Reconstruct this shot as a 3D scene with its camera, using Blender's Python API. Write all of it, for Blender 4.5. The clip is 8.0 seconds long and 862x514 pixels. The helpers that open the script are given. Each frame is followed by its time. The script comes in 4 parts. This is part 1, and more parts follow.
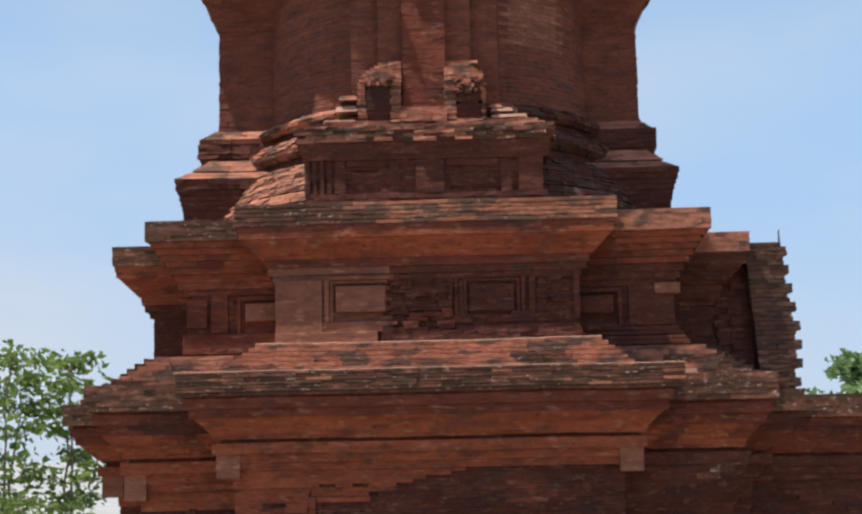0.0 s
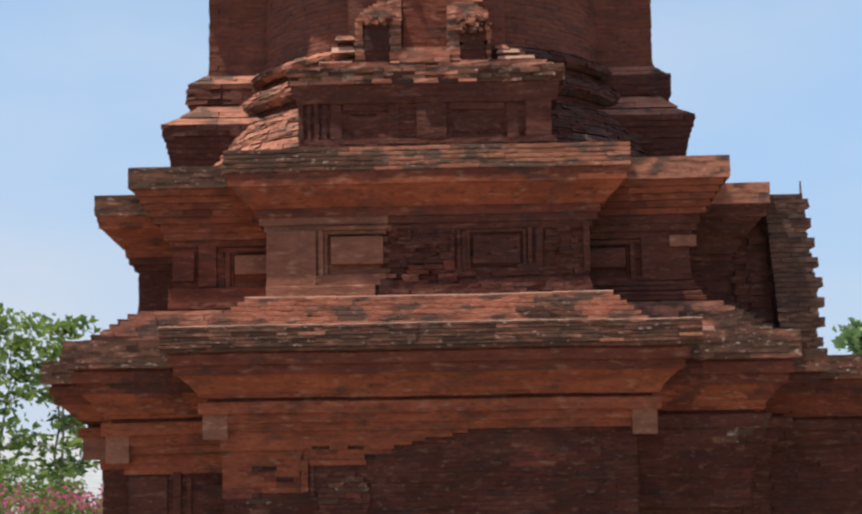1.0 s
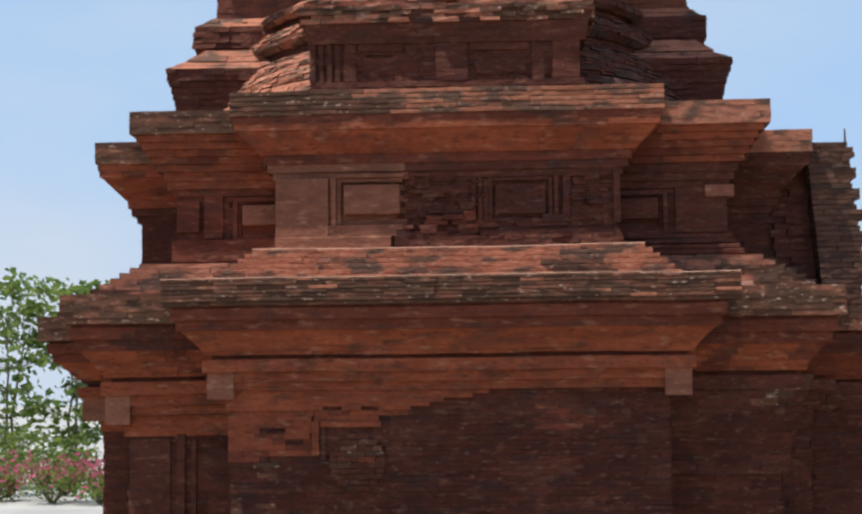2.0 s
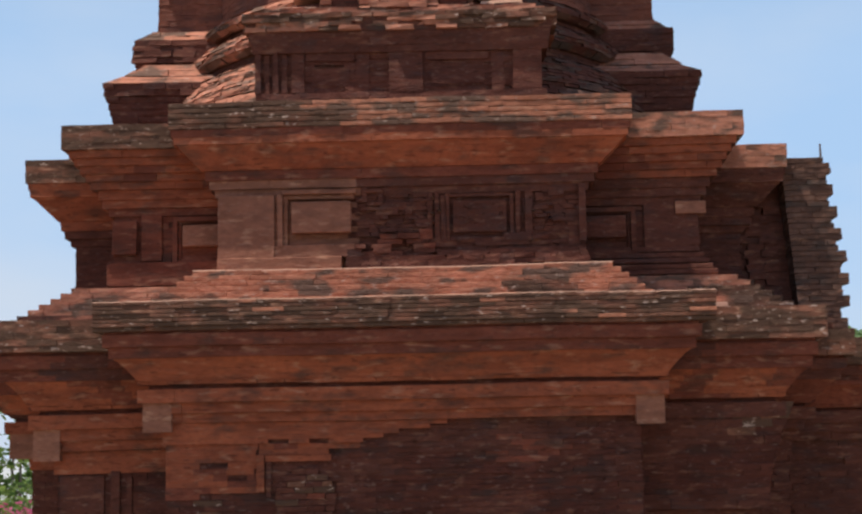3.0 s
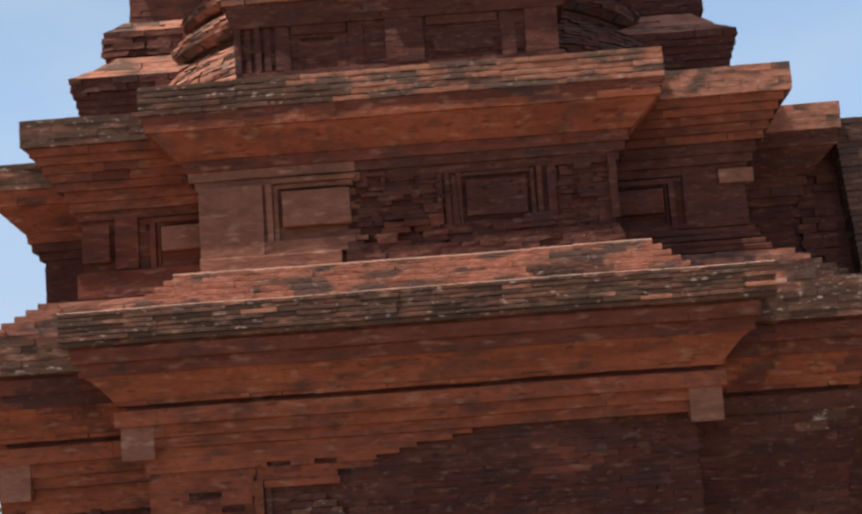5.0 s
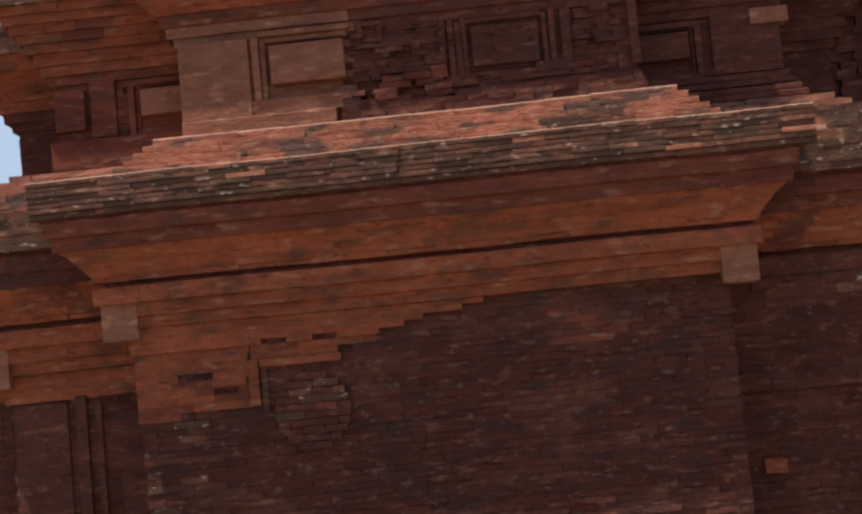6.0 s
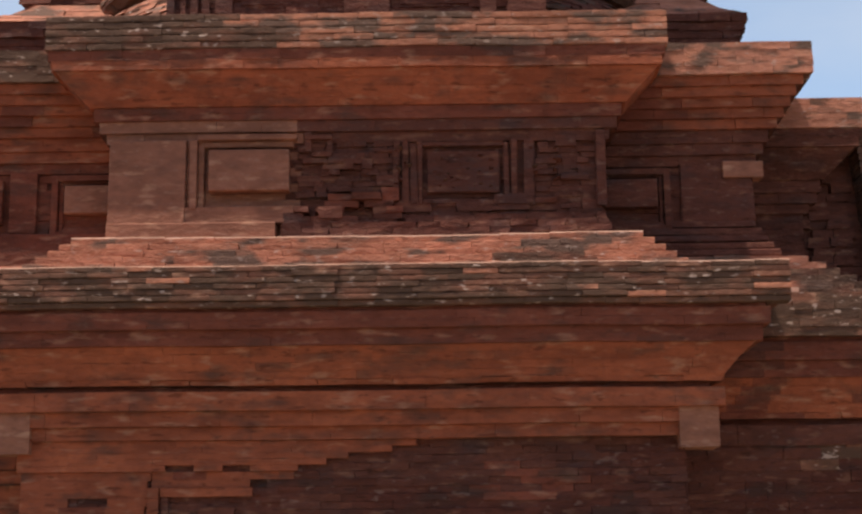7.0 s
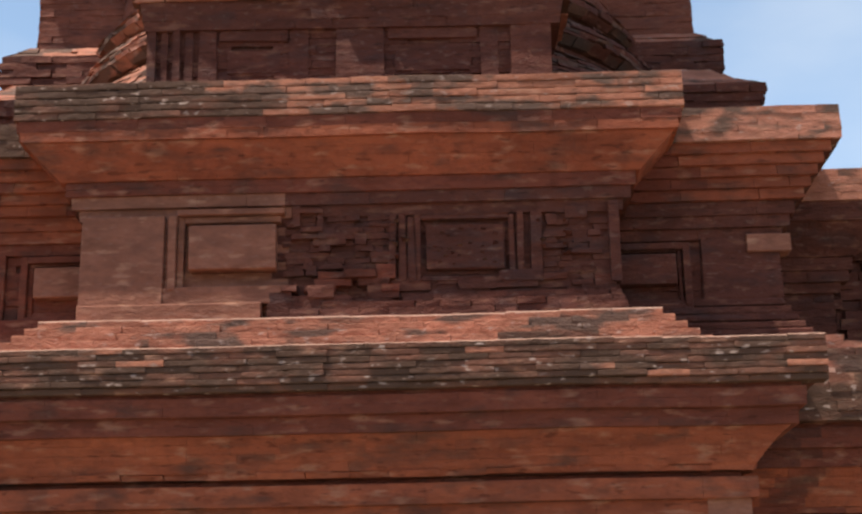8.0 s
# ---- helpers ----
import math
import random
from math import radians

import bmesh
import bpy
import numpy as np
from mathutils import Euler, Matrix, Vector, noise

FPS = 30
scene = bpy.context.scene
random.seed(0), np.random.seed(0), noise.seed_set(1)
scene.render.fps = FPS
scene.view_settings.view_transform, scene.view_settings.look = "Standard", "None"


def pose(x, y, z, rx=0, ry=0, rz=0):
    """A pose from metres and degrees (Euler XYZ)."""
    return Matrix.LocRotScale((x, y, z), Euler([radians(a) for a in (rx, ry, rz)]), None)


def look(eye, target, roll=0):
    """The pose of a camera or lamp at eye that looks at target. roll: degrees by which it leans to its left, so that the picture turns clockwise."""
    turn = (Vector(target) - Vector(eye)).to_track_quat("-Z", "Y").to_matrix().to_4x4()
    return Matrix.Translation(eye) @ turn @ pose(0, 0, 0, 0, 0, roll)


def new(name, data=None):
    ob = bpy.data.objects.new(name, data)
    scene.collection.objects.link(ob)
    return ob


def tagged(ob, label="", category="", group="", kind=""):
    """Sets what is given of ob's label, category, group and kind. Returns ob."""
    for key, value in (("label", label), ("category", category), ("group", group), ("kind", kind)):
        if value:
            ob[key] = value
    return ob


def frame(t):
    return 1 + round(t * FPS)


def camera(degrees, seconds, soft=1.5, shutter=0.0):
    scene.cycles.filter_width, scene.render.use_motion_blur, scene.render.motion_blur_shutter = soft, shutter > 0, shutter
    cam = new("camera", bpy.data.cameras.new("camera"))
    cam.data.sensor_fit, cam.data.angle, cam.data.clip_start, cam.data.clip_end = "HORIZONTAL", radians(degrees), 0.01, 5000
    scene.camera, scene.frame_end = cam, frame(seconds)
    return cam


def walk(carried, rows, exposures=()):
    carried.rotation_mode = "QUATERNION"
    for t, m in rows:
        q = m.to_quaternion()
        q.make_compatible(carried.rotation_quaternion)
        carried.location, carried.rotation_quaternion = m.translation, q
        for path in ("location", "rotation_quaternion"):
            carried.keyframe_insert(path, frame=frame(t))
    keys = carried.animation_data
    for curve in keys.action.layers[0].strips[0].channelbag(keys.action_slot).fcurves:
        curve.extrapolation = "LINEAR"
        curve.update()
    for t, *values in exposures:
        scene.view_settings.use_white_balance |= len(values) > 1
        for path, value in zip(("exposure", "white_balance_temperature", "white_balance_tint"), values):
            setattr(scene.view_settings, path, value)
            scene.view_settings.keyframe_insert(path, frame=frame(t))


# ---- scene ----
cam = camera(33.0, 8.0, soft=2.5)
PATH = [
    (0, (0.762, -8.385, 2.717), (0.704, -6.404, 2.984), -1.2),
    (0.5, (0.736, -7.827, 2.666), (0.671, -5.843, 2.907), -0.4),
    (1, (0.713, -7.229, 2.572), (0.654, -5.243, 2.803), -0.9),
    (1.5, (0.727, -6.639, 2.476), (0.641, -4.652, 2.687), -0.5),
    (1.7, (0.7, -6.439, 2.457), (0.607, -4.451, 2.648), -0.6),
    (2.8, (0.77, -5.206, 2.267), (0.717, -3.221, 2.512), -1.0),
    (3, (0.722, -5.0, 2.213), (0.688, -3.018, 2.477), -1.1),
    (3.5, (0.704, -4.437, 2.051), (0.703, -2.46, 2.355), -1.5),
    (4, (0.746, -3.973, 1.994), (0.756, -2.001, 2.331), -0.7),
    (4.2, (0.739, -3.78, 1.98), (0.743, -1.812, 2.336), -1.1),
    (5.3, (0.704, -2.63, 1.88), (0.627, -0.653, 2.173), -5.7),
    (5.5, (0.727, -2.368, 1.86), (0.641, -0.386, 2.115), -6.6),
    (6, (0.772, -1.787, 1.749), (0.677, 0.201, 1.942), -5.4),
    (6.5, (0.718, -1.283, 1.607), (0.656, 0.7, 1.862), -1.5),
    (7, (0.708, -0.723, 1.523), (0.711, 1.229, 1.956), -0.7),
    (7.5, (0.803, -0.254, 1.479), (0.819, 1.65, 2.091), -0.2),
    (8, (0.798, 0.29, 1.439), (0.787, 2.199, 2.036), -1.2),
]
walk(cam, [(t, look(eye, target, roll)) for t, eye, target, roll in PATH], [(0, -0.28, 6500, 10), (4, -0.25, 6500, 10), (5.5, -0.32, 6600, 12), (6.5, -0.34, 7000, 16), (7, -0.18, 6900, 14.5), (8, 0.0, 6500, 10)])


# ---- light ----
SUN_EL, SUN_AZ = radians(68), radians(248)     # azimuth: clockwise from +y (front of the temple faces -y)
world = bpy.data.worlds.new("sky")
scene.world = world
world.use_nodes = True
wn, wl = world.node_tree.nodes, world.node_tree.links
wn.clear()
sky = wn.new("ShaderNodeTexSky")
sky.sky_type, sky.sun_disc = "NISHITA", False
sky.sun_elevation, sky.sun_rotation = SUN_EL, SUN_AZ
sky.air_density, sky.dust_density, sky.ozone_density = 1.0, 0.3, 1.5
w_co = wn.new("ShaderNodeTexCoord")
w_map = wn.new("ShaderNodeMapping")
w_map.inputs["Scale"].default_value = (1.3, 1.3, 3.2)
w_noise = wn.new("ShaderNodeTexNoise")
w_noise.inputs["Scale"].default_value, w_noise.inputs["Detail"].default_value = 2.1, 7.0
w_cloud = wn.new("ShaderNodeMapRange")
w_cloud.inputs["From Min"].default_value, w_cloud.inputs["From Max"].default_value = 0.44, 0.80
w_cloud.inputs["To Min"].default_value, w_cloud.inputs["To Max"].default_value = 0.0, 0.75
w_sep = wn.new("ShaderNodeSeparateXYZ")
w_low = wn.new("ShaderNodeMapRange")
w_low.inputs["From Min"].default_value, w_low.inputs["From Max"].default_value = 0.65, 0.25
w_low.inputs["To Min"].default_value, w_low.inputs["To Max"].default_value = 0.15, 0.85
w_rim = wn.new("ShaderNodeMapRange")
w_rim.inputs["From Min"].default_value, w_rim.inputs["From Max"].default_value = 0.16, 0.0
w_rim.inputs["To Min"].default_value, w_rim.inputs["To Max"].default_value = 0.0, 0.6
w_add = wn.new("ShaderNodeMath")
w_add.operation, w_add.use_clamp = "ADD", True
w_haze = wn.new("ShaderNodeMix")
w_haze.data_type = "RGBA"
w_haze.inputs["B"].default_value = (4.3, 6.3, 9.1, 1)
w_mix = wn.new("ShaderNodeMix")
w_mix.data_type = "RGBA"
w_mix.inputs["B"].default_value = (6.2, 6.9, 7.9, 1)
w_bg = wn.new("ShaderNodeBackground")
w_bg.inputs["Strength"].default_value = 0.125
w_out = wn.new("ShaderNodeOutputWorld")
wl.new(w_co.outputs["Generated"], w_map.inputs["Vector"])
wl.new(w_map.outputs["Vector"], w_noise.inputs["Vector"])
wl.new(w_noise.outputs["Fac"], w_cloud.inputs["Value"])
wl.new(w_co.outputs["Generated"], w_sep.inputs["Vector"])
wl.new(w_sep.outputs["Z"], w_low.inputs["Value"])
wl.new(w_sep.outputs["Z"], w_rim.inputs["Value"])
wl.new(w_low.outputs["Result"], w_haze.inputs["Factor"])
wl.new(sky.outputs["Color"], w_haze.inputs["A"])
wl.new(w_cloud.outputs["Result"], w_add.inputs[0])
wl.new(w_rim.outputs["Result"], w_add.inputs[1])
wl.new(w_add.outputs["Value"], w_mix.inputs["Factor"])
wl.new(w_haze.outputs["Result"], w_mix.inputs["A"])
wl.new(w_mix.outputs["Result"], w_bg.inputs["Color"])
wl.new(w_bg.outputs["Background"], w_out.inputs["Surface"])
sun = new("sun", bpy.data.lights.new("sun", "SUN"))
sun.data.energy, sun.data.angle, sun.data.color = 7.0, radians(0.53), (1.0, 0.95, 0.86)
SUN_DIR = Vector((math.sin(SUN_AZ) * math.cos(SUN_EL), math.cos(SUN_AZ) * math.cos(SUN_EL), math.sin(SUN_EL)))
sun.matrix_world = look(SUN_DIR * 60, (0, 0, 0))
sun.matrix_world.translation = SUN_DIR * 60


# ---- materials ----
def base_mat(name):
    m = bpy.data.materials.new(name)
    m.use_nodes = True
    return m, m.node_tree.nodes, m.node_tree.links, m.node_tree.nodes["Principled BSDF"]


def brick_mat(name, light, dark, stain=(0.05, 0.045, 0.04), stain_from=0.62, stain_to=0.75, pale=0.12, single=False, bump=0.5, each=0.22, warm=0.25, fleck=0.12, pits=0.45, blot=0.6, tone=0.8):
    """Fired clay: a tone for each brick, mottling, lichen stains, pale dust, pits."""
    m, n, l, b = base_mat(name)
    b.inputs["Roughness"].default_value = 0.92
    b.inputs["Specular IOR Level"].default_value = 0.2
    if single:
        rnd = n.new("ShaderNodeObjectInfo").outputs["Random"]
    else:
        rnd = n.new("ShaderNodeNewGeometry").outputs["Random Per Island"]
    pos = n.new("ShaderNodeNewGeometry").outputs["Position"]

    def noise_tex(scale, detail, stretch=1.0):
        mp = n.new("ShaderNodeMapping")
        mp.inputs["Scale"].default_value = (1, 1, stretch)
        l.new(pos, mp.inputs["Vector"])
        t = n.new("ShaderNodeTexNoise")
        t.inputs["Scale"].default_value, t.inputs["Detail"].default_value = scale, detail
        l.new(mp.outputs["Vector"], t.inputs["Vector"])
        return t.outputs["Fac"]

    def mix(fac, a, c, kind="MIX"):
        x = n.new("ShaderNodeMix")
        x.data_type, x.blend_type = "RGBA", kind
        for sock, v in (("Factor", fac), ("A", a), ("B", c)):
            if isinstance(v, (float, int)):
                x.inputs[sock].default_value = v
            elif isinstance(v, tuple):
                x.inputs[sock].default_value = (*v, 1)
            else:
                l.new(v, x.inputs[sock])
        return x.outputs["Result"]

    def ranged(v, a, c, lo=0.0, hi=1.0):
        x = n.new("ShaderNodeMapRange")
        x.inputs["From Min"].default_value, x.inputs["From Max"].default_value = a, c
        x.inputs["To Min"].default_value, x.inputs["To Max"].default_value = lo, hi
        l.new(v, x.inputs["Value"])
        return x.outputs["Result"]

    def plus(a, c, k):
        x = n.new("ShaderNodeMath")
        x.operation = "MULTIPLY_ADD"
        l.new(a, x.inputs[0])
        x.inputs[1].default_value = k
        l.new(c, x.inputs[2])
        return x.outputs["Value"]

    col = mix(ranged(rnd, 0.0, 1.0, 0.0, tone), light, dark)
    col = mix(ranged(noise_tex(1.7, 5.0, 1.8), 0.48, 0.66, 0.0, warm), col, tuple(c * k for c, k in zip(light, (1.2, 1.22, 1.15))))
    col = mix(ranged(noise_tex(1.1, 5.0, 2.0), 0.38, 0.68, 0.0, blot * 0.8), col, tuple(0.58 * c for c in dark))
    col = mix(ranged(noise_tex(2.6, 8.0, 3.2), 0.48, 0.68, 0.0, blot), col, tuple(0.55 * c for c in dark))
    col = mix(ranged(noise_tex(13.0, 7.0, 1.8), 0.45, 0.72, 0.0, 0.5), col, tuple(0.6 * c for c in dark))
    col = mix(ranged(noise_tex(5.0, 6.0, 3.4), 0.57, 0.70, 0.0, 2.2 * pale), col, (0.44, 0.22, 0.14))
    grime = plus(rnd, noise_tex(2.6, 9.0, 2.8), each)
    col = mix(ranged(grime, stain_from, stain_to, 0.0, 0.9), col, stain)
    col = mix(ranged(noise_tex(11.0, 6.0, 2.2), 0.61, 0.68, 0.0, fleck), col, (0.46, 0.32, 0.26))
    pit = noise_tex(6.5, 7.0, 4.5)
    col = mix(ranged(pit, 0.62, 0.67, 0.0, pits), col, tuple(0.22 * c for c in dark))
    l.new(col, b.inputs["Base Color"])
    bp = n.new("ShaderNodeBump")
    bp.inputs["Strength"].default_value, bp.inputs["Distance"].default_value = bump, 0.022
    l.new(plus(noise_tex(45.0, 4.0, 2.0), noise_tex(6.5, 8.0, 2.6), 0.5), bp.inputs["Height"])
    l.new(bp.outputs["Normal"], b.inputs["Normal"])
    return m


RED, REDD = (0.345, 0.094, 0.046), (0.255, 0.068, 0.036)
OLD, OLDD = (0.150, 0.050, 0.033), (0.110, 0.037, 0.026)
LIC = dict(stain=(0.086, 0.047, 0.031), stain_from=0.40, stain_to=0.60, pale=0.40, bump=0.8, each=0.11, warm=0.3, fleck=0.8)
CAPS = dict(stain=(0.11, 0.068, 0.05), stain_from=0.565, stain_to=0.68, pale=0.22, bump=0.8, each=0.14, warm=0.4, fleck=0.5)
M_NEW = brick_mat("restored brick", RED, REDD, stain=(0.10, 0.045, 0.032), stain_from=0.58, stain_to=0.78, pale=0.22, bump=0.8, each=0.10, warm=0.7, blot=0.6, pits=0.5, fleck=0.04, tone=0.45)
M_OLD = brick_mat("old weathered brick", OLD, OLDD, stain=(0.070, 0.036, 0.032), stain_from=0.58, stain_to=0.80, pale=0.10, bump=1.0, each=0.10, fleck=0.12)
M_LICHEN = brick_mat("lichen covered brick", (0.265, 0.106, 0.067), (0.165, 0.066, 0.042), **LIC)
# paler brick for ledges in the sun; some sunlight is in its colour
M_CAP = brick_mat("pale sunlit brick", (0.50, 0.200, 0.128), (0.39, 0.148, 0.092), **CAPS)
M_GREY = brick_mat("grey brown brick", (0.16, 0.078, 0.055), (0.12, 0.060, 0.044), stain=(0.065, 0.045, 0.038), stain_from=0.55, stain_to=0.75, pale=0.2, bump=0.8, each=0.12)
M_SMOOTH = brick_mat("rubbed smooth brick", (0.335, 0.138, 0.088), (0.265, 0.103, 0.064), stain=(0.17, 0.07, 0.048), stain_from=0.56, stain_to=0.8, pale=0.34, bump=0.6, each=0.06, pits=0.2, blot=0.6, fleck=0.12, tone=0.45)
M_CORE = brick_mat("brick core in the joints", (0.14, 0.05, 0.032), (0.11, 0.04, 0.028), stain_from=0.7, stain_to=0.9, pale=0.05, bump=0.6)
M_TOWER = brick_mat("tower brick", (0.255, 0.086, 0.055), (0.205, 0.068, 0.044), stain=(0.12, 0.052, 0.042), stain_from=0.52, stain_to=0.74, pale=0.08, bump=0.9, each=0.05, fleck=0.12)
# pale brick for slabs; on brick tops it paints the sunlit edge
M_PALE_LIT = brick_mat("pale lit edges and slabs", (0.60, 0.345, 0.25), (0.52, 0.29, 0.205), stain_from=0.8, stain_to=0.95, pale=0.2, bump=0.3, each=0.05, pits=0.1)
M_DARKEST = brick_mat("darkest old brick", (0.120, 0.036, 0.024), (0.088, 0.027, 0.019), stain=(0.055, 0.027, 0.022), stain_from=0.55, stain_to=0.78, pale=0.10, bump=0.9, each=0.14, fleck=0.16, warm=0.6)
M_BROWN = brick_mat("stained and shaded brown brick", (0.215, 0.060, 0.036), (0.165, 0.046, 0.028), stain=(0.075, 0.036, 0.027), stain_from=0.55, stain_to=0.76, pale=0.18, bump=0.8, each=0.06, warm=0.6, fleck=0.05, tone=0.4)
MATS = [M_NEW, M_OLD, M_LICHEN, M_CAP, M_GREY, M_SMOOTH, M_CORE, M_TOWER, M_PALE_LIT, M_DARKEST, M_BROWN]
NEW, AGED, LICHEN, CAP, GREY, SMOOTH, CORE, TOWER, PALE_LIT, DARKEST, BROWN = range(11)
M_LICHEN_1 = brick_mat("lichen covered single brick", (0.265, 0.106, 0.067), (0.165, 0.066, 0.042), single=True, **LIC)
M_CAP_1 = brick_mat("pale sunlit single brick", (0.49, 0.190, 0.115), (0.36, 0.128, 0.074), single=True, **CAPS)


def plain_mat(name, a, c, scale=6.0, rough=0.8, metal=0.0, bump=0.3):
    m, n, l, b = base_mat(name)
    b.inputs["Roughness"].default_value, b.inputs["Metallic"].default_value = rough, metal
    geo = n.new("ShaderNodeNewGeometry")
    t = n.new("ShaderNodeTexNoise")
    t.inputs["Scale"].default_value, t.inputs["Detail"].default_value = scale, 6.0
    l.new(geo.outputs["Position"], t.inputs["Vector"])
    r = n.new("ShaderNodeValToRGB")
    r.color_ramp.elements[0].position, r.color_ramp.elements[1].position = 0.35, 0.65
    r.color_ramp.elements[0].color, r.color_ramp.elements[1].color = (*a, 1), (*c, 1)
    l.new(t.outputs["Fac"], r.inputs["Fac"])
    l.new(r.outputs["Color"], b.inputs["Base Color"])
    bp = n.new("ShaderNodeBump")
    bp.inputs["Strength"].default_value, bp.inputs["Distance"].default_value = bump, 0.03
    l.new(t.outputs["Fac"], bp.inputs["Height"])
    l.new(bp.outputs["Normal"], b.inputs["Normal"])
    return m


def leaf_mat(name, a, c):
    m, n, l, b = base_mat(name)
    b.inputs["Roughness"].default_value = 0.5
    geo = n.new("ShaderNodeNewGeometry")
    r = n.new("ShaderNodeValToRGB")
    r.color_ramp.elements[0].color, r.color_ramp.elements[1].color = (*a, 1), (*c, 1)
    l.new(geo.outputs["Random Per Island"], r.inputs["Fac"])
    l.new(r.outputs["Color"], b.inputs["Base Color"])
    tr = n.new("ShaderNodeBsdfTranslucent")
    l.new(r.outputs["Color"], tr.inputs["Color"])
    mx = n.new("ShaderNodeMixShader")
    mx.inputs["Fac"].default_value = 0.4
    l.new(b.outputs["BSDF"], mx.inputs[1])
    l.new(tr.outputs["BSDF"], mx.inputs[2])
    l.new(mx.outputs["Shader"], n["Material Output"].inputs["Surface"])
    return m


M_GRASS = plain_mat("dry earth and grass", (0.20, 0.165, 0.108), (0.30, 0.250, 0.175), 1.3, 0.95)
# far ground coloured pale to stand in for the whitish backdrop
M_FAR_GROUND = plain_mat("pale far ground", (0.30, 0.30, 0.29), (0.40, 0.40, 0.39), 0.6, 0.95)
M_BARK = plain_mat("bark", (0.12, 0.09, 0.065), (0.22, 0.18, 0.13), 12.0, 0.9)
M_LEAF = leaf_mat("tree leaves", (0.06, 0.12, 0.02), (0.26, 0.34, 0.08))
M_LEAF_FAR = leaf_mat("distant leaves", (0.12, 0.20, 0.07), (0.26, 0.36, 0.15))
M_PINK = leaf_mat("pink bracts", (0.50, 0.07, 0.16), (0.62, 0.16, 0.26))
M_IRON = plain_mat("rusty iron", (0.10, 0.05, 0.03), (0.16, 0.09, 0.06), 30.0, 0.7, 0.6)


# ---- building blocks ----
def mesh_from(name, verts, faces, mats, index=None):
    me = bpy.data.meshes.new(name)
    me.from_pydata(verts, [], faces)
    for m in mats:
        me.materials.append(m)
    if index is not None:
        me.polygons.foreach_set("material_index", index)
    me.update()
    return me


def part(name, me, parent, label=""):
    ob = new(name, me)
    ob.parent = parent
    return tagged(ob, label)


BOX = ((0, 3, 2, 1), (4, 5, 6, 7), (0, 1, 5, 4), (1, 2, 6, 5), (2, 3, 7, 6), (3, 0, 4, 7))
rng = random.Random(11)
FORE = 0.6        # mouldings reach less far to the front and back than to the sides


def sag(p):
    """The slow unevenness of old courses."""
    q = Vector((p[0] * 0.8, p[1] * 0.8, p[2] * 0.5))
    return 0.010 * noise.noise(q + Vector((9, 3, 1))), 0.016 * noise.noise(q)


class Brickwork:
    """Gathers bricks, each a six-sided island, into one mesh."""

    def __init__(self):
        self.v, self.f, self.m = [], [], []

    def hexa(self, pts, mat, jit=0.0):
        k = len(self.v)
        for p in pts:
            dy, dz = sag(p)
            self.v.append((p[0] + rng.uniform(-jit, jit), p[1] + dy + rng.uniform(-jit, jit), p[2] + dz + rng.uniform(-jit, jit) * 0.6))
        for q in BOX:
            self.f.append(tuple(k + i for i in q))
            self.m.append(mat)

    def box(self, x0, x1, y0, y1, z0, z1, mat, jit=0.0):
        self.hexa(((x0, y0, z0), (x1, y0, z0), (x1, y1, z0), (x0, y1, z0), (x0, y0, z1), (x1, y0, z1), (x1, y1, z1), (x0, y1, z1)), mat, jit)

    def done(self, name, parent, label=""):
        ob = part(name, mesh_from(name, self.v, self.f, MATS, self.m), parent, label)
        return tagged(ob, kind="stuff")


def cuts(a, b, length, shift):
    """Joint places between a and b, bricks about that long, every other course shifted."""
    n = max(1, round((b - a) / length))
    step = (b - a) / n
    if not shift or n < 2:
        s = [a + i * step for i in range(n + 1)]
    else:
        s = [a] + [a + (i + 0.5) * step for i in range(n)] + [b]
    return [s[0]] + [x + rng.uniform(-0.03, 0.03) for x in s[1:-1]] + [s[-1]]


